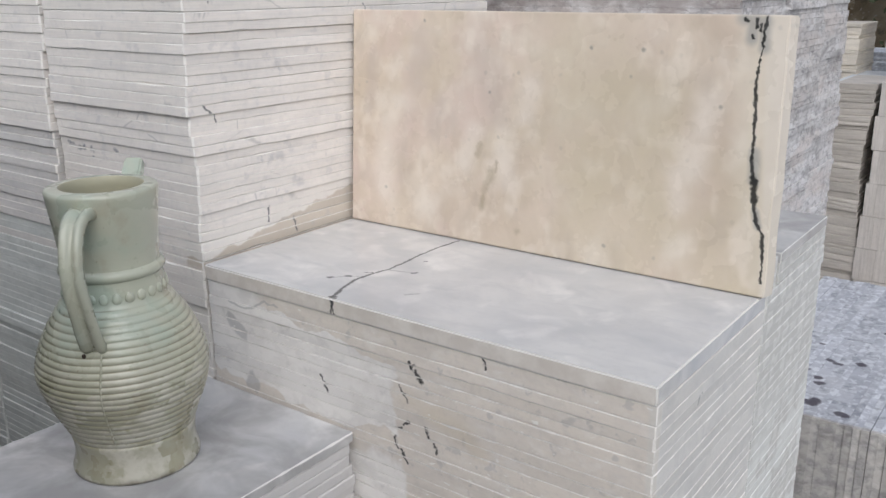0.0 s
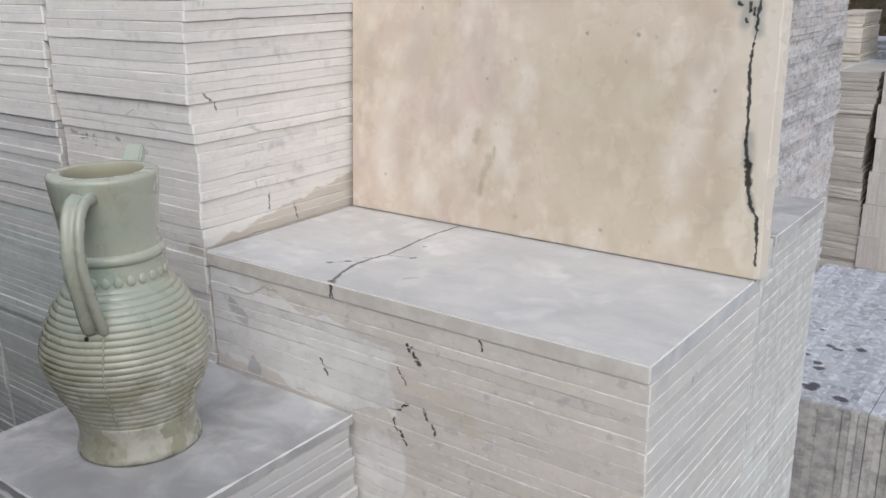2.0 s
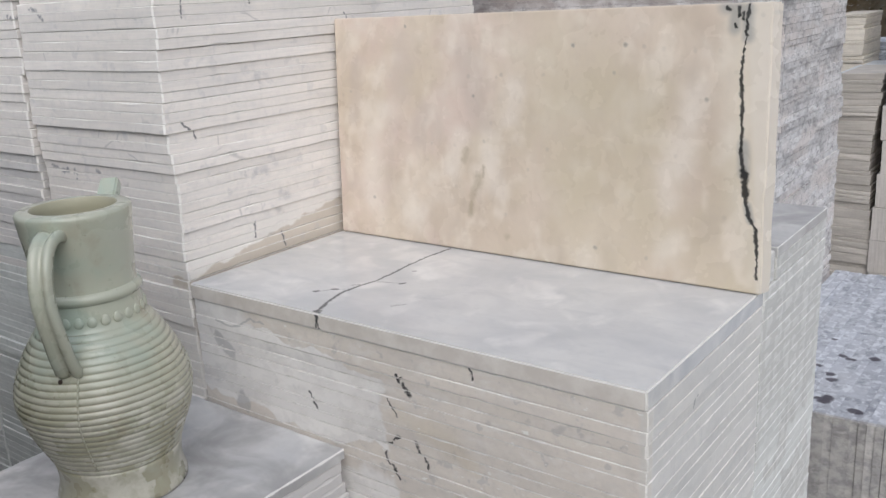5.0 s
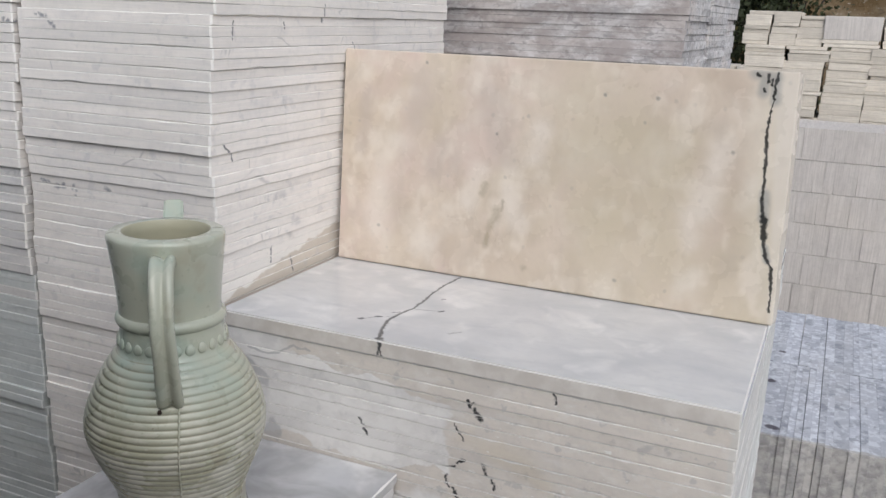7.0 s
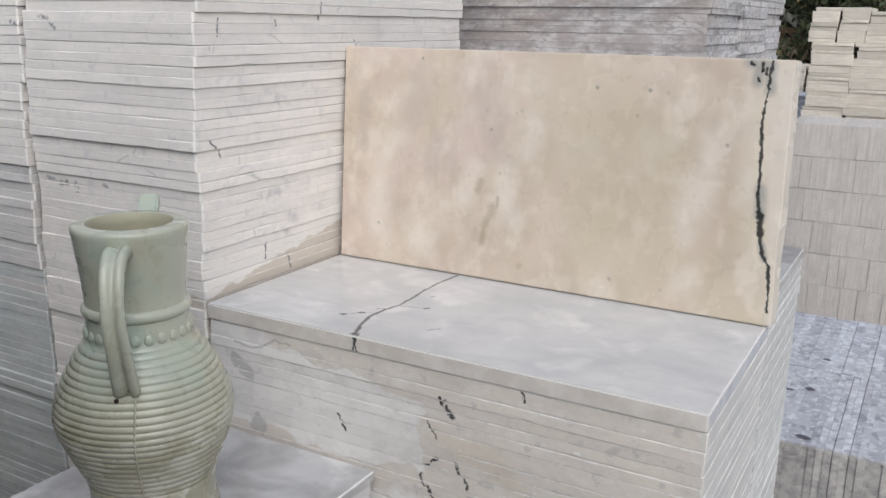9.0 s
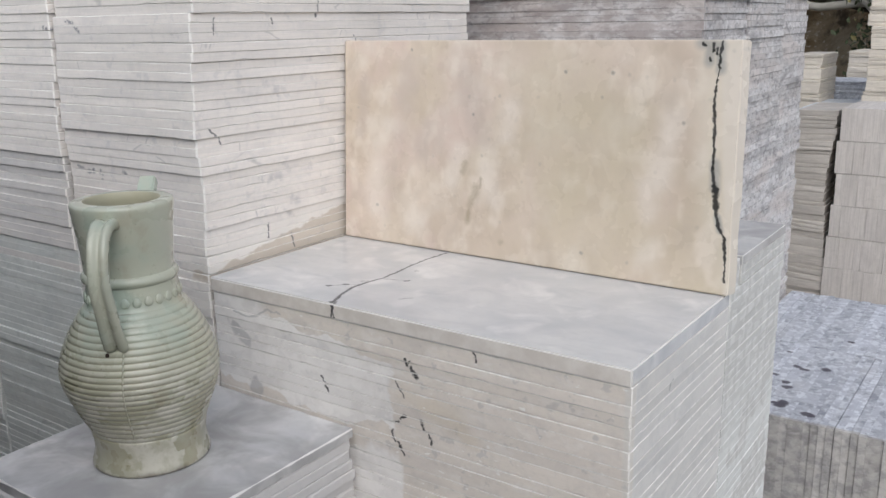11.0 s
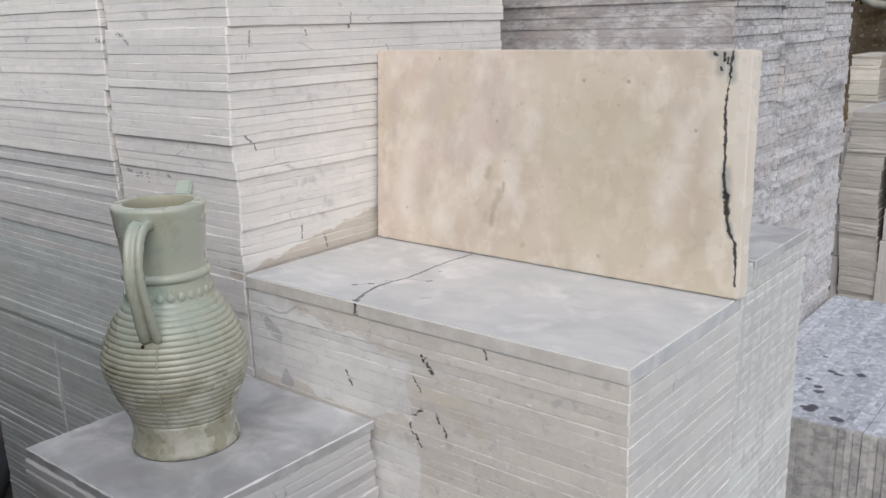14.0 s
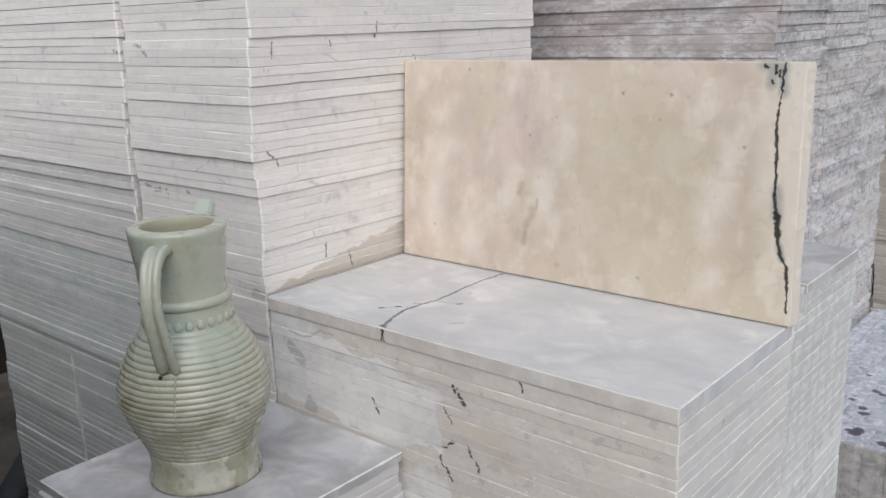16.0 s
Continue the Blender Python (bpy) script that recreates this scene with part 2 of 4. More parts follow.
def scuff_extra(k, c):
    """White dry scuffs in short dashes over damp green-grey stone."""
    p = k.place()
    w = k.axes(k.wobble(p, 25.0, 0.008))
    dash = k.noise(k.flat(k.math("MULTIPLY", w[1], 30.0), k.math("MULTIPLY", w[2], 88.0)), 1.0, 1.0)
    bars = k.math("MULTIPLY", k.span(dash, 0.48, 0.52), k.span(k.math("SINE", k.math("MULTIPLY", w[1], 175.0)), -0.75, -0.45))
    c = k.mix(0.5, c, (0.58, 0.58, 0.56))
    c = k.mix(k.math("MULTIPLY", bars, 0.45), c, (0.82, 0.82, 0.81))
    low = k.math("MULTIPLY", k.span(w[2], 0.6, 0.72, 1.0, 0.0), k.span(k.noise(p, 14.0, 2), 0.45, 0.5))
    return k.mix(k.math("MULTIPLY", low, 0.6), c, (0.8, 0.82, 0.81))


def drip_extra(k, c):
    """Dark wet drops on the tops; browner, damper front ends."""
    p = k.place()
    w = k.axes(k.wobble(p, 110.0, 0.01))
    drops = k.strokes(k.flat(w[0], w[1]), [(0.514, 0.932, 0.515, 0.932, 0.0058), (0.54, 0.906, 0.541, 0.906, 0.0077), (0.548, 0.883, 0.549, 0.884, 0.0086), (0.56, 0.808, 0.558, 0.793, 0.0106), (0.545, 0.8, 0.546, 0.8, 0.0058), (0.615, 0.777, 0.606, 0.78, 0.0086), (0.537, 0.999, 0.541, 0.998, 0.0067), (0.55, 0.99, 0.559, 0.989, 0.0058), (0.59, 1.009, 0.592, 1.01, 0.0086), (0.506, 1.068, 0.508, 1.068, 0.0058), (0.6, 1.2, 0.603, 1.2, 0.0058)], 0.3)
    up = k.span(w[2], 0.48, 0.49)
    c = k.mix(k.math("MULTIPLY", k.math("MULTIPLY", drops, up), 0.92), c, (0.07, 0.06, 0.08))
    end = k.math("MULTIPLY", k.span(k.axes(p)[1], 0.745, 0.75, 1.0, 0.0), 0.7)
    brown = k.mix(k.span(k.noise(k.wobble(p, 60.0, 0.02), 55.0, 4), 0.38, 0.66), (0.48, 0.45, 0.41), (0.25, 0.23, 0.21))
    return k.mix(end, c, brown)


def weathered_extra(k, c):
    """Broad paler, pinkish and dark zones that run through several slabs."""
    p = k.place()
    q = k.stretch(k.wobble(p, 9.0, 0.06), (1.0, 1.0, 2.6))
    c = k.mix(k.span(k.noise(q, 5.5, 4, 0.6), 0.46, 0.66, 0.0, 0.55), c, (0.68, 0.61, 0.58))
    c = k.mix(k.span(k.noise(q, 8.0, 4, 0.6, 0.5), 0.54, 0.7, 0.0, 0.55), c, (0.24, 0.23, 0.24))
    pits = k.span(k.noise(k.stretch(k.wobble(p, 90.0, 0.008), (1.0, 1.0, 1.8)), 62.0, 3, 0.6), 0.57, 0.65, 0.0, 0.55)
    c = k.mix(pits, c, (0.2, 0.195, 0.205))
    crust = k.math("MULTIPLY", k.span(k.axes(p)[1], 0.788, 0.792, 1.0, 0.0), k.span(k.noise(k.stretch(k.wobble(p, 20.0, 0.03), (1.0, 1.0, 2.0)), 14.0, 5, 0.65), 0.4, 0.6, 0.15, 0.75))
    return k.mix(crust, c, (0.36, 0.315, 0.305))


WHITE_GREY = (0.57, 0.565, 0.58)
m_white = marble_cut("white_marble_sawn", (0.87, 0.825, 0.785), (0.65, 0.635, 0.635), 0.4, vein=0.35, vary=0.1, extra=tall_extra, grain=0.35, mottle=0.3)
# Grey and teal copies of the white marble, with shade put in their colour.
m_half_shade = marble_cut("half_shaded_marble_sawn", (0.72, 0.7, 0.685), (0.5, 0.5, 0.515), 0.5, vein=0.3, vary=0.14, grain=0.4, mottle=0.4)
m_shaded = marble_cut("shaded_marble_sawn", (0.64, 0.665, 0.655), (0.44, 0.475, 0.48), 0.6, vein=0.3, vary=0.12, grain=0.5, mottle=0.5)
m_shaded_edge = marble_cut("shaded_marble_arris", (0.74, 0.76, 0.75), (0.5, 0.53, 0.53), 0.8, vary=0.12, mottle=0.6)
m_white_edge = marble_cut("white_marble_arris", (0.9, 0.88, 0.85), (0.72, 0.7, 0.68), 0.8, vary=0.1, mottle=0.6)
m_bench = marble_cut("bench_marble_sawn", (0.79, 0.765, 0.745), WHITE_GREY, 0.4, vary=0.1, extra=seat_extra, mottle=0.5)
m_bench_edge = marble_cut("bench_marble_arris", (0.89, 0.87, 0.845), (0.58, 0.56, 0.54), 0.95, vary=0.16, mottle=0.95)
m_low = marble_cut("low_marble_sawn", (0.62, 0.61, 0.61), WHITE_GREY, 0.6, vary=0.08, vein=0.7)
m_side = marble_cut("scuffed_marble", (0.7, 0.7, 0.69), (0.5, 0.51, 0.51), 0.4, vary=0.06, extra=scuff_extra)
m_grey = marble_cut("grey_marble_sawn", (0.72, 0.705, 0.715), (0.4, 0.39, 0.405), 0.6, vary=0.2, blotch=(0.76, 0.755, 0.765), relief=0.4, extra=weathered_extra, fleck=1.5)
m_grey_edge = marble_cut("grey_marble_arris", (0.62, 0.61, 0.62), (0.2, 0.2, 0.21), 0.9, vary=0.5, mottle=0.9)
m_blue = marble_cut("blue_grey_marble", (0.56, 0.585, 0.645), (0.35, 0.37, 0.43), 0.7, vary=0.2, blotch=(0.7, 0.73, 0.78), extra=drip_extra, fleck=1.8)
m_beige = marble_cut("striped_travertine", (0.67, 0.63, 0.6), (0.49, 0.46, 0.44), 0.4, (40, 2, 1.5), vary=0.07, grain=0.7)
m_beige_flat = marble_cut("pale_travertine", (0.8, 0.74, 0.65), (0.56, 0.51, 0.45), 0.4, (2, 2, 40), vary=0.16, grain=0.7)
m_strip = marble_cut("striped_beige_stone", (0.64, 0.595, 0.55), (0.44, 0.41, 0.38), 0.4, (2, 2, 40), vary=0.2, grain=0.75)
m_chalk = marble_cut("pale_blue_slab", (0.6, 0.63, 0.66), (0.45, 0.48, 0.52), 0.5, vary=0.1)


def ground_mat():
    k = Mat("stone_dust_ground", 0.9, 0.2)
    p = k.place()
    c = k.mix(k.span(k.noise(p, 3.0, 6, 0.6), 0.35, 0.7), (0.06, 0.055, 0.05), (0.16, 0.145, 0.125))
    k.color(c)
    k.bump(k.noise(p, 40.0, 5, 0.7), 0.8, 0.01)
    return k.m


def earth_mat():
    k = Mat("earth_bank", 0.95, 0.15)
    p = k.place()
    c = k.mix(k.span(k.noise(p, 1.6, 5, 0.6), 0.35, 0.65), (0.16, 0.11, 0.06), (0.34, 0.28, 0.2))
    c = k.mix(k.span(k.noise(p, 26.0, 3, 0.6), 0.6, 0.7, 0.0, 0.7), c, (0.5, 0.46, 0.4))
    c = k.mix(k.span(k.noise(p, 5.0, 4, 0.6), 0.55, 0.68, 0.0, 0.8), c, (0.05, 0.04, 0.03))
    k.color(c)
    k.bump(k.noise(p, 18.0, 6, 0.7), 1.0, 0.05)
    return k.m


m_ground, m_earth = ground_mat(), earth_mat()


def seat_mat(name, dull):
    """Polished grey-white marble with soft clouds and one dark crack across it."""
    k = Mat(name, 0.16, 0.5)
    tc = k.node("TexCoord").outputs["Object"]
    info = k.node("ObjectInfo").outputs["Random"]
    off = k.node("CombineXYZ", k.math("MULTIPLY", info, 13.0), 0.0, 0.0).outputs[0]
    co = k.vec("ADD", tc, off).outputs[0]
    c = k.mix(k.span(k.noise(co, 7.0, 4, 0.5, 0.8), 0.3, 0.72), (0.55, 0.56, 0.58), (0.68, 0.68, 0.68))
    c = k.mix(k.span(k.noise(k.stretch(co, (1.0, 2.2, 1.0)), 13.0, 4, 0.6, 0.8), 0.42, 0.78, 0.0, 0.6), c, (0.5, 0.51, 0.54))
    c = k.mix(k.span(k.noise(co, 19.0, 3, 0.5, 0.5), 0.5, 0.8, 0.0, 0.7), c, (0.83, 0.82, 0.81))
    c = k.mix(k.span(k.noise(co, 120.0, 3, 0.6), 0.5, 0.8, 0.0, 0.25), c, (0.5, 0.51, 0.53))
    c = k.mix(k.span(k.noise(co, 10.0, 4, 0.6, 0.6), 0.34, 0.66, 0.0, dull), c, (0.33, 0.325, 0.33))
    p = k.place()
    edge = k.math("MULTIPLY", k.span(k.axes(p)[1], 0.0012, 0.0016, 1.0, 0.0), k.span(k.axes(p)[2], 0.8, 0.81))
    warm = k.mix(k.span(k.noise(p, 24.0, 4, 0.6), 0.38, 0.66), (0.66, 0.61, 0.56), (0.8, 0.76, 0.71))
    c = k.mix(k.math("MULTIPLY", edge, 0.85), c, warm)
    v = k.axes(k.wobble(k.wobble(p, 60.0, 0.008), 240.0, 0.0045))
    top = k.span(k.axes(p)[2], 0.83, 0.832)
    crack = k.strokes(k.flat(v[0], v[1]), [(0.203, 0.004, 0.207, 0.008, 0.003), (0.207, 0.0, 0.185, 0.062, 0.0019), (0.185, 0.062, 0.186, 0.09, 0.0019), (0.186, 0.09, 0.192, 0.123, 0.0017), (0.192, 0.123, 0.189, 0.17, 0.0018), (0.189, 0.17, 0.186, 0.223, 0.0016), (0.186, 0.223, 0.19, 0.275, 0.0015), (0.152, 0.054, 0.156, 0.058, 0.0024), (0.166, 0.069, 0.172, 0.073, 0.0023), (0.226, 0.124, 0.229, 0.131, 0.0018), (0.209, 0.171, 0.212, 0.173, 0.001), (0.176, 0.093, 0.184, 0.1, 0.001)], 0.6)
    thin = k.strokes(k.flat(v[0], v[1]), [(0.196, 0.118, 0.228, 0.127, 0.0012), (0.156, 0.057, 0.18, 0.078, 0.001), (0.268, 0.06, 0.278, 0.072, 0.0012)], 0.9)
    face = k.strokes(k.flat(v[0], v[2]), CRACKS[:2], 0.5)
    face = k.math("MULTIPLY", face, k.span(k.axes(p)[1], 0.004, 0.006, 1.0, 0.0))
    c = k.mix(k.math("MULTIPLY", k.math("MULTIPLY", thin, top), 0.55), c, (0.15, 0.16, 0.17))
    c = k.mix(k.math("MULTIPLY", k.math("MULTIPLY", crack, top), 0.85), c, INK)
    c = k.mix(k.math("MULTIPLY", face, 0.9), c, INK)
    k.color(c)
    k.rough(k.span(k.noise(co, 30.0, 3), 0.3, 0.7, 0.12, 0.24))
    k.bump(k.noise(co, 90.0, 3), 0.04, 0.001)
    return k.m


def panel_mat():
    """Polished cream marble: pinkish and olive clouds, pale smears, grey flecks, a black vein by one edge."""
    k = Mat("polished_cream_marble", 0.22, 0.5)
    co = k.node("TexCoord").outputs["Object"]
    x, _, z = k.axes(co)[:3]
    lean = k.stretch(k.wobble(co, 9.0, 0.025), (1.0, 1.0, 0.75))
    c = k.mix(k.span(k.noise(lean, 11.0, 4, 0.55, 0.4), 0.34, 0.66), (0.58, 0.485, 0.395), (0.73, 0.63, 0.53))
    olive = k.math("MULTIPLY", k.span(k.noise(co, 6.0, 3, 0.5), 0.38, 0.62), k.span(x, -0.25, 0.2, 0.25, 0.8))
    c = k.mix(olive, c, (0.58, 0.505, 0.385))
    pink = k.math("MULTIPLY", k.span(k.noise(co, 8.0, 3, 0.5, 0.3), 0.45, 0.65), k.span(x, -0.1, 0.3, 0.75, 0.1))
    c = k.mix(pink, c, (0.65, 0.525, 0.47))
    smear = k.span(k.noise(k.stretch(k.wobble(co, 14.0, 0.016), (1.0, 1.0, 0.85)), 16.0, 3, 0.5), 0.5, 0.76, 0.0, 0.85)
    c = k.mix(smear, c, (0.75, 0.68, 0.6))
    dim = k.span(k.noise(k.stretch(co, (1.0, 1.0, 0.6)), 26.0, 3, 0.5), 0.5, 0.76, 0.0, 0.42)
    c = k.mix(dim, c, (0.5, 0.43, 0.37))
    milk = k.span(k.noise(k.stretch(k.wobble(co, 24.0, 0.006, 2), (1.0, 1.0, 0.75)), 30.0, 2, 0.5), 0.52, 0.7, 0.0, 0.6)
    c = k.mix(milk, c, (0.78, 0.7, 0.61))
    rust = k.span(k.noise(k.stretch(k.wobble(co, 20.0, 0.01), (1.0, 1.0, 0.65)), 28.0, 2, 0.5), 0.55, 0.74, 0.0, 0.26)
    c = k.mix(rust, c, (0.46, 0.37, 0.28))
    drift = k.axes(k.wobble(k.wobble(co, 8.0, 0.035, 2), 34.0, 0.012))
    veil = k.flat(drift[0], drift[2])
    for lines, tint, share in (
        ([(0.05, 0.25, 0.1, 0.06, 0.055), (0.14, 0.2, 0.17, 0.06, 0.04)], (0.585, 0.515, 0.39), 0.5),
        ([(-0.186, 0.27, -0.19, 0.215, 0.014), (-0.08, 0.25, -0.055, 0.175, 0.016), (-0.15, 0.19, -0.16, 0.15, 0.012), (-0.27, 0.24, -0.28, 0.17, 0.01)], (0.53, 0.455, 0.405), 0.5),
        ([(0.215, 0.205, 0.205, 0.13, 0.017), (0.19, 0.125, 0.2, 0.09, 0.011), (-0.09, 0.155, -0.105, 0.1, 0.011), (-0.045, 0.13, -0.03, 0.08, 0.012), (-0.01, 0.22, -0.02, 0.18, 0.013), (-0.24, 0.12, -0.25, 0.06, 0.016)], (0.775, 0.7, 0.625), 0.6),
    ):
        c = k.mix(k.math("MULTIPLY", k.strokes(veil, lines, 0.95), share), c, tint)
    fleck = k.node("TexVoronoi")
    fleck.voronoi_dimensions = "2D"
    k.put(fleck.inputs["Vector"], k.wobble(k.flat(x, z), 80.0, 0.006))
    fleck.inputs["Scale"].default_value = 34.0
    few = k.math("MULTIPLY", k.span(k.axes(fleck.outputs["Color"])[1], 0.6, 1.0), k.span(k.noise(co, 9.0, 2), 0.4, 0.6))
    c = k.mix(k.math("MULTIPLY", k.span(fleck.outputs["Distance"], 0.03, 0.13, 0.8, 0.0), few), c, (0.24, 0.23, 0.2))
    c = k.mix(k.span(k.noise(co, 150.0, 3, 0.6), 0.45, 0.8, 0.0, 0.2), c, (0.5, 0.43, 0.35))
    sv = k.axes(k.wobble(k.wobble(co, 30.0, 0.014), 110.0, 0.008))
    marks = k.strokes(k.flat(sv[0], sv[2]), [(-0.076, 0.05, -0.07, 0.074, 0.004), (-0.07, 0.074, -0.061, 0.1, 0.006), (-0.086, 0.12, -0.082, 0.135, 0.004), (-0.02, 0.025, -0.018, 0.026, 0.004), (-0.055, 0.1, -0.052, 0.115, 0.002)], 0.9)
    c = k.mix(k.math("MULTIPLY", marks, 0.55), c, (0.36, 0.3, 0.21))
    beyond = k.span(k.math("ADD", x, k.math("MULTIPLY", z, 0.09)), 0.297, 0.305)
    c = k.mix(k.math("MULTIPLY", beyond, 0.6), c, (0.78, 0.73, 0.68))
    w = k.axes(k.wobble(k.wobble(co, 60.0, 0.009), 190.0, 0.0055))
    wv = k.flat(w[0], w[2])
    near = k.axes(k.wobble(co, 32.0, 0.005))
    soft = k.flat(near[0], near[2])
    pale = k.strokes(soft, [(0.274, 0.3, 0.273, 0.234, 0.022), (0.273, 0.234, 0.279, 0.143, 0.02), (0.279, 0.143, 0.286, 0.09, 0.017), (0.286, 0.09, 0.305, 0.02, 0.014)], 0.95)
    c = k.mix(k.math("MULTIPLY", pale, 0.6), c, (0.72, 0.66, 0.56))
    halo = k.strokes(soft, [(0.251, 0.302, 0.273, 0.296, 0.008), (0.262, 0.297, 0.262, 0.28, 0.007), (0.274, 0.3, 0.276, 0.27, 0.006), (0.278, 0.16, 0.28, 0.13, 0.006), (0.286, 0.095, 0.29, 0.08, 0.004)], 0.7)
    c = k.mix(k.math("MULTIPLY", halo, 0.55), c, (0.24, 0.26, 0.27))
    core = k.strokes(wv, [(0.274, 0.274, 0.272, 0.25, 0.0006), (0.275, 0.302, 0.274, 0.272, 0.0019), (0.272, 0.252, 0.271, 0.234, 0.0015), (0.271, 0.234, 0.274, 0.19, 0.0020), (0.274, 0.19, 0.277, 0.15, 0.0017), (0.277, 0.15, 0.279, 0.134, 0.0027), (0.279, 0.134, 0.284, 0.105, 0.0034), (0.284, 0.105, 0.287, 0.083, 0.0022), (0.287, 0.083, 0.295, 0.072, 0.0019), (0.295, 0.072, 0.298, 0.045, 0.0018), (0.298, 0.045, 0.3005, 0.016, 0.0014), (0.252, 0.3, 0.254, 0.297, 0.0021), (0.263, 0.3, 0.265, 0.292, 0.0019), (0.261, 0.283, 0.262, 0.279, 0.0015), (0.269, 0.295, 0.27, 0.288, 0.0017)], 0.5)
    c = k.mix(k.math("MULTIPLY", core, 0.93), c, (0.012, 0.014, 0.016))
    # Edge highlight painted as a paler tint along top and side rims.
    rim = k.math("MAXIMUM", k.span(k.math("ADD", x, k.math("MULTIPLY", z, 0.0197)), 0.3025, 0.3045), k.math("MAXIMUM", k.span(z, 0.3025, 0.3045), k.span(x, -0.3075, -0.306, 1.0, 0.0)))
    c = k.mix(k.math("MULTIPLY", rim, 0.28), c, (0.8, 0.76, 0.71))
    k.color(c)
    k.rough(k.span(k.noise(co, 25.0, 3), 0.3, 0.7, 0.18, 0.34))
    k.bump(k.math("SUBTRACT", k.noise(co, 80.0, 3), k.math("MULTIPLY", core, 2.0)), 0.06, 0.001)
    return k.m


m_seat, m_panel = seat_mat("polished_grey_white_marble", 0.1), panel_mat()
m_step = seat_mat("stained_grey_white_marble", 0.75)


def glaze(name, ringed=True):
    """Pale green glaze, bluer on the neck and straw-coloured below; dry chalky patches and painted crest glints broken
    by the ribs, olive runs between.
    """
    k = Mat(name, 0.3, 0.5)
    p = k.place()
    z = k.axes(p)[2]
    turn = k.math("FRACT", k.math("MULTIPLY", k.math("SUBTRACT", z, 0.7355), 22 / 0.147))
    groove = k.math("ABSOLUTE", k.math("SUBTRACT", turn, 0.5))
    belly = k.math("MULTIPLY", k.span(z, 0.735, 0.736), k.span(z, 0.882, 0.884, 1.0, 0.0))
    c = k.mix(k.span(z, 0.76, 0.92), (0.355, 0.34, 0.25), (0.45, 0.475, 0.39))
    c = k.mix(k.span(k.noise(p, 17.0, 4, 0.55, 0.4), 0.42, 0.62, 0.0, 0.5), c, (0.45, 0.455, 0.365))
    c = k.mix(k.span(k.noise(p, 21.0, 4, 0.6), 0.58, 0.7, 0.0, 0.4), c, (0.36, 0.31, 0.23))
    w = k.axes(k.wobble(p, 40.0, 0.014))
    runs = k.noise(k.node("CombineXYZ", w[0], w[1], k.math("MULTIPLY", w[2], 0.25)).outputs[0], 30.0, 2, 0.5)
    olive = k.math("MULTIPLY", k.span(runs, 0.36, 0.46, 1.0, 0.0), k.span(w[2], 0.73, 0.84, 0.65, 0.0))
    c = k.mix(olive, c, (0.27, 0.26, 0.16))
    step = k.node("CombineXYZ", w[0], w[1], k.math("ADD", k.math("MULTIPLY", w[2], 0.55), k.math("MULTIPLY", k.math("FLOOR", k.math("MULTIPLY", k.math("SUBTRACT", z, 0.7355), 22 / 0.147)), 0.0045))).outputs[0]
    # Pale dashes stand for chalk and for glints painted on the rib crests.
    dry = k.math("SUBTRACT", k.noise(step, 27.0, 3, 0.55), k.math("MULTIPLY", k.math("MULTIPLY", groove, belly), 0.16))
    chalk_glint = k.math("MULTIPLY", k.span(dry, 0.45, 0.485), k.span(w[2], 0.78, 0.86, 0.9, 0.08))
    c = k.mix(k.math("MULTIPLY", chalk_glint, k.span(k.noise(k.wobble(p, 60.0, 0.01), 48.0, 4, 0.65), 0.36, 0.6, 0.35, 1.0)), c, (0.55, 0.535, 0.465))
    teal = k.math("MULTIPLY", k.span(k.noise(p, 13.0, 3, 0.5), 0.5, 0.68), k.span(z, 0.82, 0.88, 0.0, 0.6))
    c = k.mix(teal, c, (0.36, 0.46, 0.4))
    c = k.mix(k.span(k.noise(p, 190.0, 2, 0.5), 0.7, 0.76, 0.0, 0.35), c, (0.16, 0.12, 0.08))
    # Dark brown line round the very base, broken by noise.
    foot_line = k.math("MULTIPLY", k.span(w[2], 0.692, 0.7, 0.9, 0.0), k.span(k.noise(p, 45.0, 3), 0.3, 0.55, 0.3, 1.0))
    c = k.mix(foot_line, c, (0.09, 0.07, 0.045))
    if ringed:
        # Browner lines along the rib grooves, uneven in strength.
        groove_tint = k.math("MULTIPLY", k.math("MULTIPLY", k.span(groove, 0.37, 0.48), belly), k.span(k.noise(p, 20.0, 3), 0.38, 0.62, 0.15, 0.6))
        c = k.mix(groove_tint, c, (0.18, 0.16, 0.1))
    else:
        c = k.mix(k.span(k.noise(k.stretch(p, (1.0, 1.0, 0.3)), 60.0, 3), 0.6, 0.7, 0.0, 0.35), c, (0.3, 0.25, 0.17))
    k.color(c)
    k.rough(k.math("ADD", k.span(k.noise(p, 28.0, 3), 0.35, 0.65, 0.2, 0.42), k.math("MULTIPLY", chalk_glint, 0.25)))
    k.bump(k.noise(p, 70.0, 4), 0.16, 0.002)
    k.bsdf.inputs["Coat Weight"].default_value = 0.5
    k.bsdf.inputs["Coat Roughness"].default_value = 0.08
    return k.m


m_jug, m_handle = glaze("celadon_glaze"), glaze("celadon_glaze_strap", False)


def plain(name, c, rough=0.7, var=0.3, scale=20.0):
    k = Mat(name, rough, 0.3)
    n = k.noise(k.place(), scale, 4, 0.6)
    k.color(k.mix(n, tuple(v * (1 - var) for v in c), tuple(v * (1 + var) for v in c)))
    k.bump(n, 0.2, 0.003)
    return k.m


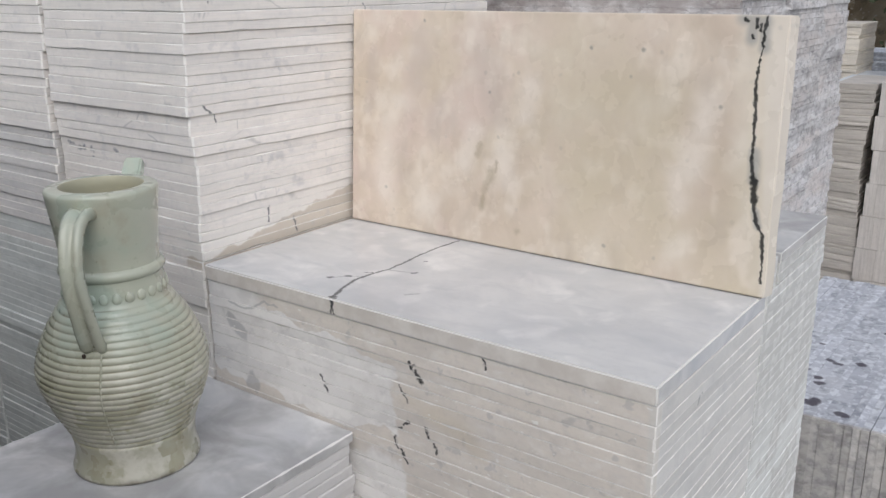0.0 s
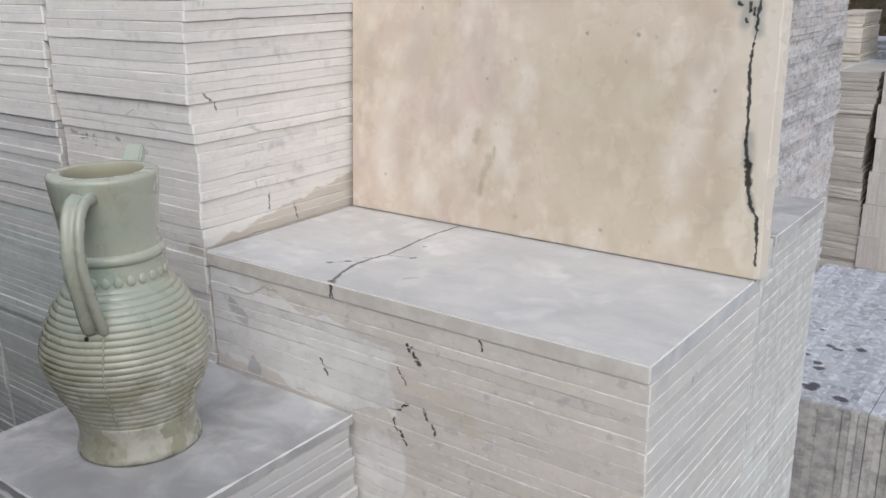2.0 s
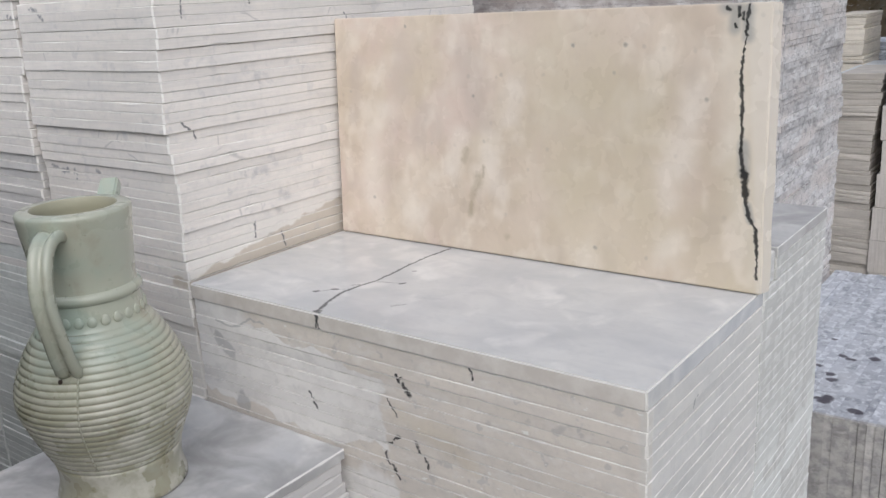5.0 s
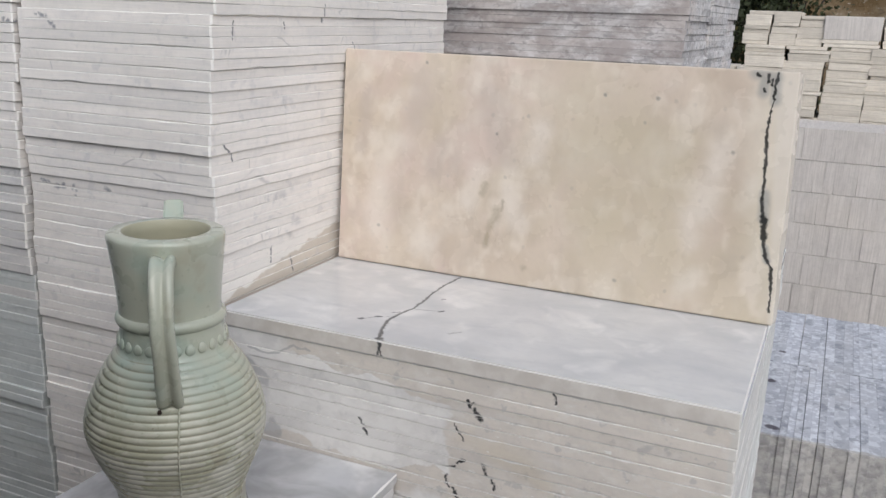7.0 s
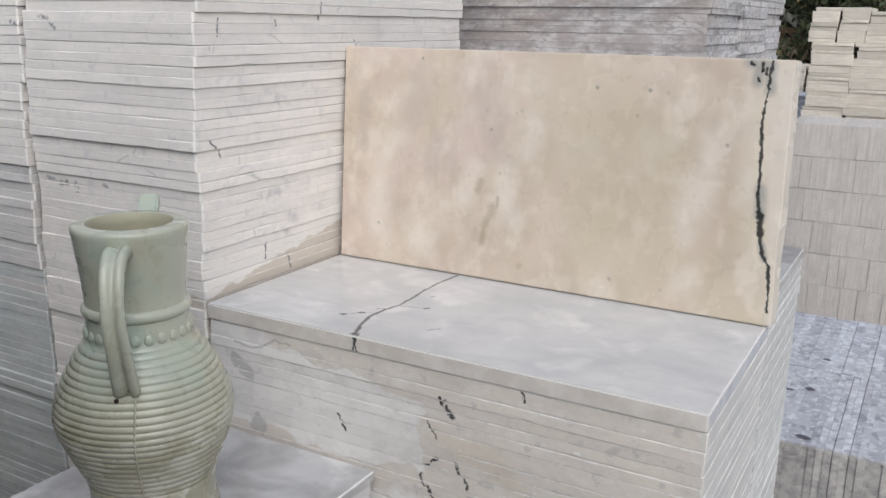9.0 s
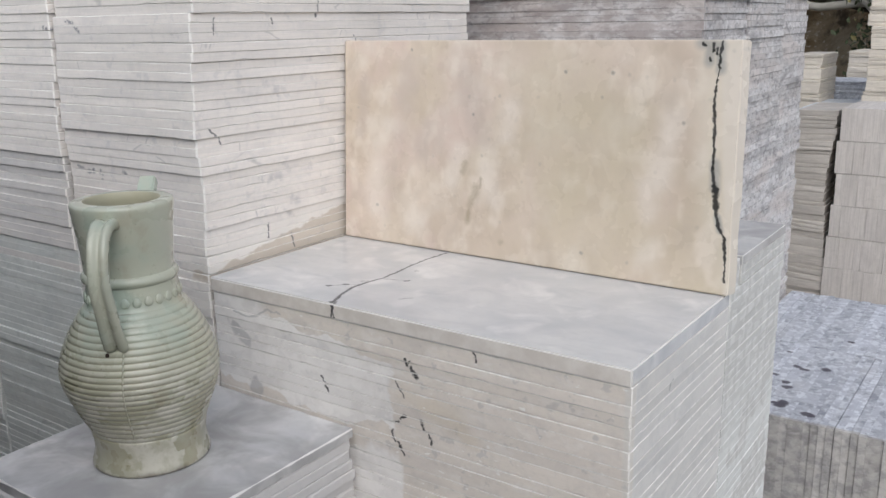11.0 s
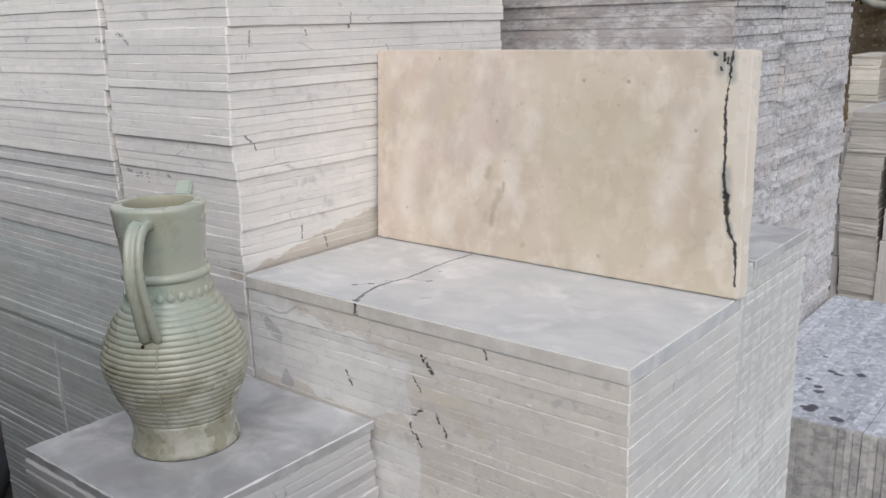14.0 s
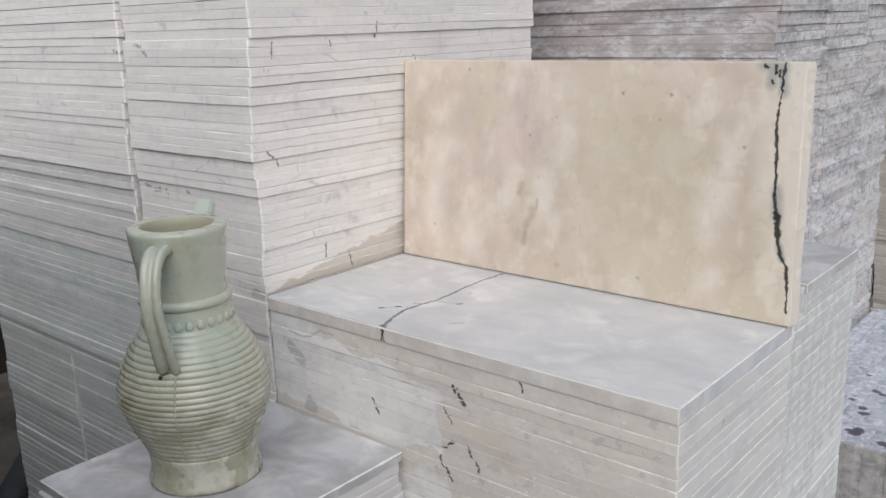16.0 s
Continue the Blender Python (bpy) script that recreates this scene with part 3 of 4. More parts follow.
m_lining = plain("straw_glaze", (0.4, 0.385, 0.285), 0.35, 0.12, 30.0)
m_arris = plain("pale_marble_arris", (0.71, 0.7, 0.685), 0.8, 0.14, 45.0)
m_rubber = plain("dark_rubber", (0.05, 0.055, 0.06), 0.5, 0.2, 15.0)
m_dark = plain("dark_timber", (0.03, 0.025, 0.02))
m_pipe = plain("weathered_hose", (0.36, 0.34, 0.3))
m_leaf = plain("dark_leaves", (0.035, 0.045, 0.02), 0.6, 0.6, 9.0)
m_yellow_leaf = plain("olive_leaves", (0.16, 0.14, 0.06), 0.6, 0.5, 9.0)
m_spot = plain("rust_speck", (0.03, 0.02, 0.015))


# ---- geometry helpers ----
def mesh_of(name, bm, *mats):
    me = bpy.data.meshes.new(name)
    bm.to_mesh(me)
    bm.free()
    for m in mats:
        me.materials.append(m)
    return me


def part(name, bm, material, parent, label=""):
    ob = new(name, mesh_of(name, bm, material))
    ob.parent = parent
    return tagged(ob, label)


def slab_mesh(name, lx, ly, lz, mat, edge, bev=0.0012, wobble=0.0, seed=0, round_steps=1):
    """A slab centred in x and y, standing on z = 0, with worn arrises of their own material."""
    rnd = random.Random(seed)
    bm = bmesh.new()
    bmesh.ops.create_cube(bm, size=1.0)
    for v in bm.verts:
        v.co = Vector((v.co.x * lx + rnd.uniform(-wobble, wobble), v.co.y * ly + rnd.uniform(-wobble, wobble), (v.co.z + 0.5) * lz))
    made = bmesh.ops.bevel(bm, geom=bm.edges[:], offset=bev, segments=round_steps, affect="EDGES")
    for f in made["faces"]:
        f.material_index = 1
    return mesh_of(name, bm, mat, edge)


def ragged_slab(name, lx, ly, lz, mat, edge, chip=0.0007, seed=0, step=0.022):
    """A slab whose sawn faces waver slightly and whose arrises are chipped along their length."""
    rnd = random.Random(seed)
    bm = bmesh.new()
    hx, hy = lx / 2, ly / 2
    nx, ny = max(2, round(lx / step)), max(2, round(ly / step))
    loop = [(-hx + lx * i / nx, -hy, 0, -1) for i in range(nx)] + [(hx, -hy + ly * i / ny, 1, 0) for i in range(ny)]
    loop += [(hx - lx * i / nx, hy, 0, 1) for i in range(nx)] + [(-hx, hy - ly * i / ny, -1, 0) for i in range(ny)]
    cut = [0.0008 + 0.0016 * rnd.random() for _ in range(4)]
    turned = [(-hx, -hy), (hx, -hy), (hx, hy), (-hx, hy)]
    rows, nick = [[], [], [], []], []
    ring = []
    for x, y, ox, oy in loop:
        if (x, y) in turned:
            q = turned.index((x, y))
            before, after = ((0, 1), (-1, 0), (0, -1), (1, 0))[q], ((1, 0), (0, 1), (-1, 0), (0, -1))[q]
            nick.append(len(ring))
            ring.append((x + before[0] * cut[q], y + before[1] * cut[q], ox, oy))
            ring.append((x + after[0] * cut[q], y + after[1] * cut[q], ox, oy))
        else:
            ring.append((x, y, ox, oy))
    for x, y, ox, oy in ring:
        j = rnd.uniform(-0.3, 0.3) * step
        x, y = (x + j * abs(oy), y + j * abs(ox)) if 0 < abs(abs(x) - hx) and 0 < abs(abs(y) - hy) else (x, y)
        wave = 0.0005 * noise.noise(Vector((x * 9, y * 9, seed)))
        deep = [chip * (0.5 + rnd.random() + (2.5 * rnd.random() if rnd.random() < 0.09 else 0)) for _ in range(2)]
        for k, (z, inset) in enumerate(((0.0, deep[0]), (deep[0] * 0.9, 0.0), (lz - deep[1] * 0.9, 0.0), (lz, deep[1]))):
            px = max(-hx + inset, min(hx - inset, x)) + wave * ox
            py = max(-hy + inset, min(hy - inset, y)) + wave * oy
            rows[k].append(bm.verts.new((px, py, z)))
    n = len(ring)
    for a, b, m in ((0, 1, 1), (1, 2, 0), (2, 3, 1)):
        for i in range(n):
            f = bm.faces.new((rows[a][i], rows[a][(i + 1) % n], rows[b][(i + 1) % n], rows[b][i]))
            f.material_index = 1 if i in nick else m
    bm.faces.new(rows[0][::-1])
    bm.faces.new(rows[3])
    return mesh_of(name, bm, mat, edge)


def thing(name, x, y, z, label, category, group=""):
    ob = new(name)
    ob.location = (x, y, z)
    ob.empty_display_size = 0.05
    return tagged(ob, label, category, group)


def piece(name, mesh, parent, x, y, z, rz=0.0, rx=0.0, ry=0.0):
    ob = new(name, mesh)
    ob.parent = parent
    ob.location = (x, y, z)
    ob.rotation_euler = (radians(rx), radians(ry), radians(rz))
    return ob


def column(stack, meshes, x, y, z0, z1, pitch, seed, slip=0.0008, runs=6, jump=0.0014, turn=0.08, name="slab", steps=(), below=()):
    """Slabs laid flat on one another from z0 to z1; every few slabs the pile shifts a little. steps: (height, dx, dy)
    from there up. below: (height, meshes, share) for the slabs with shade in their colour under those heights.
    """
    rnd = random.Random(seed)
    ox = oy = 0.0
    left = 0
    for i in range(round((z1 - z0) / pitch)):
        z = z0 + i * pitch
        if left == 0:
            ox, oy, left = rnd.uniform(-jump, jump), rnd.uniform(-jump, jump), rnd.randint(2, runs)
        left -= 1
        sx = sy = 0.0
        for h, dx, dy in steps:
            if z >= h - 0.002:
                sx, sy = dx, dy
        kind = meshes
        for h, shade_set, share in below:
            if z < h and rnd.random() < share:
                kind = shade_set
        piece(name, rnd.choice(kind), stack, x + ox + sx + rnd.uniform(-slip, slip), y + oy + sy + rnd.uniform(-slip, slip), z, rnd.uniform(-turn, turn))


# ---- ground and added light-blocking walls ----
def sheet(name, x0, y0, x1, y1, z, mat, n=40, bump=0.0):
    bm = bmesh.new()
    bmesh.ops.create_grid(bm, x_segments=n, y_segments=n, size=0.5)
    for v in bm.verts:
        v.co = Vector((x0 + (v.co.x + 0.5) * (x1 - x0), y0 + (v.co.y + 0.5) * (y1 - y0), 0))
        v.co.z = z + bump * noise.noise(v.co * 1.7)
    return new(name, mesh_of(name, bm, mat))


def box(x0, y0, z0, x1, y1, z1, bev=0.0):
    bm = bmesh.new()
    bmesh.ops.create_cube(bm, size=1.0)
    for v in bm.verts:
        v.co = Vector((x0 + (v.co.x + 0.5) * (x1 - x0), y0 + (v.co.y + 0.5) * (y1 - y0), z0 + (v.co.z + 0.5) * (z1 - z0)))
    if bev:
        bmesh.ops.bevel(bm, geom=bm.edges[:], offset=bev, segments=2, affect="EDGES")
    return bm


tagged(sheet("ground", -60, -60, 60, 60, 0.0, m_ground), "dusty dark stone-yard ground", "ground", kind="structure")
# Added, unseen south walls shade the stacks; the west one fills a dark gap.
for nm, dims in (("wall_south", (-2.3, -1.0, 0, 0.08, -0.6, 1.12)), ("wall_southeast", (0.08, -1.6, 0, 0.95, -1.0, 1.52)), ("wall_west", (-2.7, -1.0, 0, -2.3, 2.2, 1.9))):
    tagged(new(nm, mesh_of(nm, box(*dims), m_dark)), "added plain dark wall, shading the yard", "wall", kind="structure")


def earth_bank():
    bm = bmesh.new()
    bmesh.ops.create_grid(bm, x_segments=160, y_segments=60, size=0.5)
    for v in bm.verts:
        u, w = v.co.x * 16.0, (v.co.y + 0.5)
        p = Vector((u, w * 4.0, 0.3))
        depth = 0.4 * noise.noise(p * 0.6) + 0.22 * noise.noise(p * 2.1) + 0.1 * noise.noise(p * 6.0)
        v.co = Vector((u, 5.9 + w * 1.4 + depth, -0.1 + w * 3.4))
    ob = new("backdrop", mesh_of("backdrop", bm, m_earth))
    return tagged(ob, "rough brown earth bank behind the stone yard", "earth bank", kind="structure")


earth_bank()

# ---- tall white stacks ----
PITCH = 0.0124
BEV = 0.0007
tall = thing("marble_slab_stack", -0.17, 0.32, 0.0, "tall stack of thin white sawn marble slabs", "slab stack", "slab stacks")
m308 = [ragged_slab("slab", 0.303, 0.64, PITCH - (0.0001, 0.0001, 0.0001, 0.0006)[s % 4], m_white, m_white_edge, BEV, s) for s in range(9)]
m61 = [ragged_slab("slab", 0.61, 0.33, PITCH - (0.0001, 0.0001, 0.0001, 0.0006)[s % 4], m_white, m_white_edge, BEV, s + 10) for s in range(8)]
column(tall, m308, 0.0, 0.004, 0.007, 1.6, PITCH, 1, jump=0.002, steps=((1.035, 0.003, -0.004), (1.13, 0.006, -0.002), (1.19, 0.009, 0.001)))
tall_b = thing("marble_slab_stack", -0.635, 0.165, 0.0, "tall stack of long white marble slabs, shade toned into the lower ones", "slab stack", "slab stacks")
# Shade towards the ground is coloured into these lower slabs.
m61_shaded = [ragged_slab("slab", 0.61, 0.33, PITCH - (0.0001, 0.0001, 0.0001, 0.0006)[s % 4], m_shaded, m_shaded_edge, BEV, s + 90) for s in range(6)]
m61_half_shade = [ragged_slab("slab", 0.61, 0.33, PITCH - (0.0001, 0.0001, 0.0001, 0.0006)[s % 4], m_half_shade, m_white_edge, BEV, s + 97) for s in range(5)]
column(tall_b, m61, 0.0, 0.004, 50 * PITCH, 1.6, PITCH, 2, turn=0.1, jump=0.002, slip=0.0012, runs=4, steps=((0.88, 0.001, -0.004), (0.99, 0.003, -0.008), (1.1, 0.009, -0.006), (1.2, 0.013, -0.009)), below=((1.0, m61_half_shade, 0.45), (0.93, m61_half_shade, 0.8), (0.86, m61_shaded, 0.6), (0.8, m61_shaded, 1.0)))
m30b = [ragged_slab("slab", 0.303, 0.61, PITCH - (0.0001, 0.0001, 0.0001, 0.0006)[s % 4], m_shaded, m_shaded_edge, BEV, s + 20) for s in range(6)]
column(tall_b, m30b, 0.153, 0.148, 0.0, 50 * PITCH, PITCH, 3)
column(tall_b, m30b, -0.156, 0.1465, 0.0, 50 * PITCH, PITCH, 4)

# ---- the bench ----
SEAT = 0.85
seat_stack = thing("marble_slab_stack", 0.294, 0.15, 0.0, "low stack of thick white marble slabs forming a bench", "slab stack", "slab stacks")
THIN, BOLD = 0.0125, 0.02
m_s = [ragged_slab("slab", 0.612, 0.3, THIN - (0.0001, 0.0001, 0.0001, 0.0004)[s % 4], m_bench, m_bench_edge, 0.0007, s + 30, 0.012) for s in range(8)]
m_s2 = [ragged_slab("slab", 0.612, 0.3, BOLD - 0.0001, m_bench, m_bench_edge, 0.0008, s + 45, 0.012) for s in range(4)]
rnd = random.Random(21)
z = SEAT - 0.02
while z > 0.02:
    bold = rnd.random() < 0.22
    z -= BOLD if bold else THIN
    piece("slab", rnd.choice(m_s2 if bold else m_s), seat_stack, rnd.uniform(-0.0006, 0.0006), 0.002 + rnd.uniform(-0.0005, 0.0005), z, rnd.uniform(-0.05, 0.05))
for gap in (0, 1):
    piece("batten", slab_mesh("batten", 0.08, 0.28, z - 0.0005, m_dark, m_dark, 0.002), seat_stack, -0.2 + 0.4 * gap, 0.0, 0.0)
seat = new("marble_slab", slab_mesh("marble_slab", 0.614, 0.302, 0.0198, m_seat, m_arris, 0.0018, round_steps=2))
seat.location = (0.293, 0.151, SEAT - 0.02)
tagged(seat, "polished grey-white marble slab with one dark crack, lying on the bench stack", "marble slab")


def upright_slab():
    """A standing slab whose free vertical edge is worn to an uneven bevel."""
    bm = box(-0.309, -0.01, 0.0, 0.303, 0.01, 0.305)
    bmesh.ops.subdivide_edges(bm, edges=[e for e in bm.edges if abs(e.verts[0].co.z - e.verts[1].co.z) > 0.1], cuts=24, use_grid_fill=True)
    rim = [e for e in bm.edges if len(e.link_faces) == 2 and e.link_faces[0].normal.dot(e.link_faces[1].normal) < 0.5]
    bmesh.ops.bevel(bm, geom=rim, offset=0.0016, segments=2, affect="EDGES", clamp_overlap=True)
    for v in bm.verts:
        if v.co.x > 0.294:
            v.co.x += 0.006 * (1 - v.co.z / 0.305)
            if v.co.y < -0.004:
                v.co.x -= 0.0035 + 0.002 * noise.noise(Vector((0, 0, v.co.z * 45))) + 0.003 * max(0.0, noise.noise(Vector((4, 0, v.co.z * 14))))
            v.co.x -= 0.0015 * noise.noise(Vector((7, 0, v.co.z * 20)))
    return bm


back = new("marble_slab", mesh_of("marble_slab", upright_slab(), m_panel))
back.matrix_world = pose(0.299, 0.286, SEAT + 0.0004, -3.6, 0, 0)
tagged(back, "polished cream marble slab with a black vein, propped upright on the bench", "marble slab")

# ---- low stack under the jug ----
LOW = 0.693
low = thing("marble_slab_stack", 0.085, -0.16, 0.0, "low stack of white marble slabs in front of the bench", "slab stack", "slab stacks")
m_l = [ragged_slab("slab", 0.3, 0.315, 0.0134, m_low, m_low, 0.0013, s + 60, 0.012) for s in range(6)]
column(low, m_l, 0.002, -0.003, 0.0045, LOW - 0.0135, 0.0135, 6, jump=0.003, slip=0.0015, turn=0.2, runs=2)
low_top = new("marble_slab", ragged_slab("marble_slab", 0.302, 0.317, 0.0134, m_step, m_arris, 0.0017, 5, 0.012))
low_top.location = (0.086, -0.161, LOW - 0.0135)
tagged(low_top, "polished grey-white marble slab lying under the jug", "marble slab")

# ---- stack behind the bench ----
side = thing("marble_slab_stack", 0.45, 0.45, 0.0, "stack of scuffed white marble slabs close behind the bench", "slab stack", "slab stacks")
m_r = [ragged_slab("slab", 0.3, 0.25, 0.0124, m_side, m_side, 0.0006, s + 70) for s in range(6)]
column(side, m_r, 0.0, -0.022, 0.0085, 0.846, 0.0125, 7, slip=0.0006, jump=0.001)
m_r2 = [slab_mesh("slab", 0.3, 0.208, 0.0128, m_side, m_side, 0.0007, 0.0006, s + 55) for s in range(3)]
column(side, m_r2, 0.0, 0.0, 0.847, 0.873, 0.013, 8, slip=0.0006, jump=0.001)
piece("slab", slab_mesh("slab", 0.3, 0.208, 0.0128, m_step, m_side, 0.0009, 0.0006, 58), side, 0.0, 0.0, 0.873)
piece("slab", slab_mesh("slab", 0.3, 0.036, 0.036, m_side, m_side, 0.001), side, -0.002, -0.125, 0.847)

# ---- grey stack ----
grey = thing("marble_slab_stack", 0.08, 1.1, 0.0, "tall stack of rough grey marble slabs", "slab stack", "slab stacks")
GT = (0.0098, 0.0118, 0.0132, 0.0165)
m_g1 = [[ragged_slab("slab", 0.61, 0.243, h - (0.00005, 0.00005, 0.0005)[s % 3], m_grey, m_grey_edge, 0.0003, s + 80 + 7 * q) for s in range(5)] for q, h in enumerate(GT)]
for yy, dx in ((0.905, 0.0), (1.152, 0.008), (1.398, -0.002)):
    z, off, left = 0.0, 0.0, 0
    while z < 1.6:
        if left == 0:
            off, left = rnd.uniform(-0.004, 0.004), rnd.randint(2, 7)
        left -= 1
        q = rnd.choice((0, 1, 1, 2, 2, 2, 3))
        piece("slab", rnd.choice(m_g1[q]), grey, dx + off + rnd.uniform(-0.0026, 0.0026), yy - 1.1 + rnd.uniform(-0.0022, 0.0022), z, rnd.uniform(-0.25, 0.25))
        z += GT[q]

# ---- blue-grey slabs on edge ----
edge_block = thing("marble_slab_row", 0.75, 1.12, 0.0, "row of blue-grey marble slabs standing on edge", "slab row")
rnd = random.Random(9)
WIDTHS = (0.0125, 0.019, 0.026)
m_e = [[slab_mesh("slab", w, 0.385, 0.497, m_blue, m_blue, 0.0003, 0.0003, s) for s in range(3)] for w in WIDTHS]
for row in (0, 1):
    x = -0.35
    while x < 0.6:
        w = rnd.choice((0, 0, 1, 1, 2))
        gap = rnd.choice((0.00005, 0.00005, 0.00005, 0.0001, 0.0001, 0.001))
        piece("slab", rnd.choice(m_e[w]), edge_block, x + WIDTHS[w] / 2, -0.188 + 0.388 * row + rnd.uniform(-0.003, 0.003), rnd.uniform(0.0, 0.003))
        x += WIDTHS[w] + gap

# ---- travertine pile ----
pile = thing("travertine_pile", 0.7, 2.75, 0.0, "pile of striped beige stone strips standing in rows", "stone pile", "stone piles")
PR = 0.113
PW = (0.022, 0.034, 0.05)
m_p = [[slab_mesh("strip", w, 0.3, PR - 0.0014, m_beige, m_beige, 0.0004, 0.0006, s) for s in range(3)] for w in PW]
for row in range(8):
    x = -0.415 + rnd.uniform(-0.012, 0.008)
    while x < 0.75:
        w = rnd.choice((0, 1, 1, 2))
        piece("strip", rnd.choice(m_p[w]), pile, x + PW[w] / 2, -0.1 + rnd.uniform(-0.002, 0.002), row * PR - 0.032 + rnd.uniform(0, 0.0012))
        x += PW[w] + rnd.choice((0.0, 0.0, 0.0, 0.0, 0.0006))

upper = thing("travertine_pile", 0.6, 3.28, 0.0, "pile of pale stone strips laid flat in columns", "stone pile", "stone piles")
THICK = (0.015, 0.03, 0.045)
m_u = [[slab_mesh("strip", 0.156, 0.3, h - 0.0008, m_beige_flat, m_beige_flat, 0.001, 0.002, s) for s in range(3)] for h in THICK]
m_n = [[slab_mesh("strip", 0.101, 0.3, h - 0.0008, m_beige_flat, m_beige_flat, 0.001, 0.002, s) for s in range(3)] for h in THICK]


def loose_column(stack, meshes, x, y, z0, z1, lean, jump=0.004):
    left, z, off = round((z1 - z0) / 0.015), z0, 0.0
    while left > 0:
        h = min(rnd.choice((0, 0, 1, 1, 2, 2)), left - 1)
        if rnd.random() < 0.35:
            off = rnd.uniform(-jump, jump)
        piece("strip", rnd.choice(meshes[h]), stack, x + off + lean * (z - z0) + rnd.uniform(-0.002, 0.002), y + rnd.uniform(-0.005, 0.005), z, rnd.uniform(-0.5, 0.5))
        z += THICK[h]
        left -= h + 1


for c in range(6):
    loose_column(upper, m_u, -0.3 + c * 0.16 + rnd.uniform(-0.003, 0.003), 0.0, 0.4, 1.135, 0.045, 0.007)
for c in range(3):
    loose_column(upper, m_n, -0.317 + c * 0.104, 0.01, 1.135, 1.27 - 0.006 * c, 0.12, 0.006)
for h, x in ((1.135, 0.052), (1.15, 0.045)):
    piece("strip", slab_mesh("strip", 0.205, 0.3, 0.0142, m_beige_flat, m_beige_flat, 0.001, 0.002, 3), upper, x, 0.0, h)
piece("strip", slab_mesh("strip", 0.212, 0.3, 0.092, m_beige, m_beige, 0.002, 0.003), upper, 0.048, 0.0, 1.1645)
for c in range(2):
    loose_column(upper, m_u, 0.24 + c * 0.161, 0.02, 1.135, 1.27, 0.03, 0.006)
piece("strip", slab_mesh("strip", 1.0, 0.3, 0.4, m_beige, m_beige, 0.002, 0.003), upper, 0.12, 0.02, 0.0)

corner = thing("travertine_pile", 0.205, 2.66, 0.0, "leaning column of beige stone strips laid flat", "stone pile", "stone piles")
CT = (0.014, 0.022, 0.034)
m_c = [[slab_mesh("strip", 0.13, 0.3, h - 0.0012, m_strip, m_strip, 0.0012, 0.002, s) for s in range(3)] for h in CT]
z, off = 0.0, 0.0
while z < 0.85:
    h = rnd.choice((0, 0, 1, 2))
    if rnd.random() < 0.3:
        off = rnd.uniform(-0.003, 0.003)
    piece("strip", rnd.choice(m_c[h]), corner, off + 0.012 * math.cos((z - 0.2) * 9.0) - 0.001 + rnd.uniform(-0.002, 0.002), rnd.uniform(-0.004, 0.004), z, rnd.uniform(-0.6, 0.6), 0, 1.6 * math.sin((z - 0.2) * 9.0))
    z += CT[h] - 0.0003
m_v = [slab_mesh("strip", 0.03, 0.3, 0.11, m_beige, m_beige, 0.002, 0.003, s) for s in range(3)]
thin = thing("travertine_pile", 0.128, 2.66, 0.0, "narrow row of beige stone strips standing upright", "stone pile", "stone piles")
for i in range(7):
    piece("strip", m_v[i % 3], thin, rnd.uniform(-0.004, 0.004), 0.02, i * 0.112)

# ---- far stacks ----
far_a = thing("stone_strip_stack", -0.01, 3.4, 0.0, "small stack of cream stone strips laid flat", "stone stack", "far stone stacks")
m_f = [[slab_mesh("strip", 0.115, 0.3, h - 0.001, m_beige_flat, m_beige_flat, 0.0015, 0.003, s) for s in range(3)] for h in THICK]
loose_column(far_a, m_f, 0.0, 0.0, 0.0, 1.02, 0.0)
for cx in (0.06, 0.185, 0.31):
    far_b = thing("stone_strip_stack", cx, 4.2, 0.0, "small stack of cream stone strips laid flat", "stone stack", "far stone stacks")
    loose_column(far_b, m_f, 0.0, 0.0, 0.0, 1.0, 0.0)
far_c = thing("marble_slab_stack", 0.12, 3.85, 0.0, "low stack of blue-grey marble slabs in the yard", "slab stack", "slab stacks")
m_fc = [slab_mesh("slab", 0.46, 0.3, 0.0195, m_blue, m_blue, 0.001, 0.003, s) for s in range(3)]
column(far_c, m_fc, 0.0, 0.0, 0.0, 0.88, 0.02, 41, slip=0.004, jump=0.01, turn=1.0)
slab_d = thing("marble_slab_stack", 0.14, 3.2, 0.0, "pale blue-grey slab lying on a low stack", "slab stack", "slab stacks")
m_fd = [slab_mesh("slab", 0.2, 0.5, 0.0195, m_chalk, m_chalk, 0.001, 0.002, s) for s in range(3)]
column(slab_d, m_fd, 0.0, 0.0, 0.0, 0.82, 0.02, 42, turn=1.5)


# ---- hose and shrub before the bank ----
def tube(points, r, n=10):
    bm = bmesh.new()
    rings = []
    for i, p in enumerate(points):
        a, b = Vector(points[max(i - 1, 0)]), Vector(points[min(i + 1, len(points) - 1)])
        t = (b - a).normalized()
        u = t.orthogonal().normalized() if abs(t.z) > 0.95 else t.cross(Vector((0, 0, 1))).normalized()
        w = t.cross(u)
        rings.append([bm.verts.new(Vector(p) + r * (math.cos(2 * math.pi * j / n) * u + math.sin(2 * math.pi * j / n) * w)) for j in range(n)])
    for a, b in zip(rings, rings[1:]):
        for j in range(n):
            bm.faces.new((a[j], a[(j + 1) % n], b[(j + 1) % n], b[j]))
    bm.faces.new(rings[0][::-1])
    bm.faces.new(rings[-1])
    for f in bm.faces:
        f.smooth = True
    bmesh.ops.recalc_face_normals(bm, faces=bm.faces[:])
    return bm


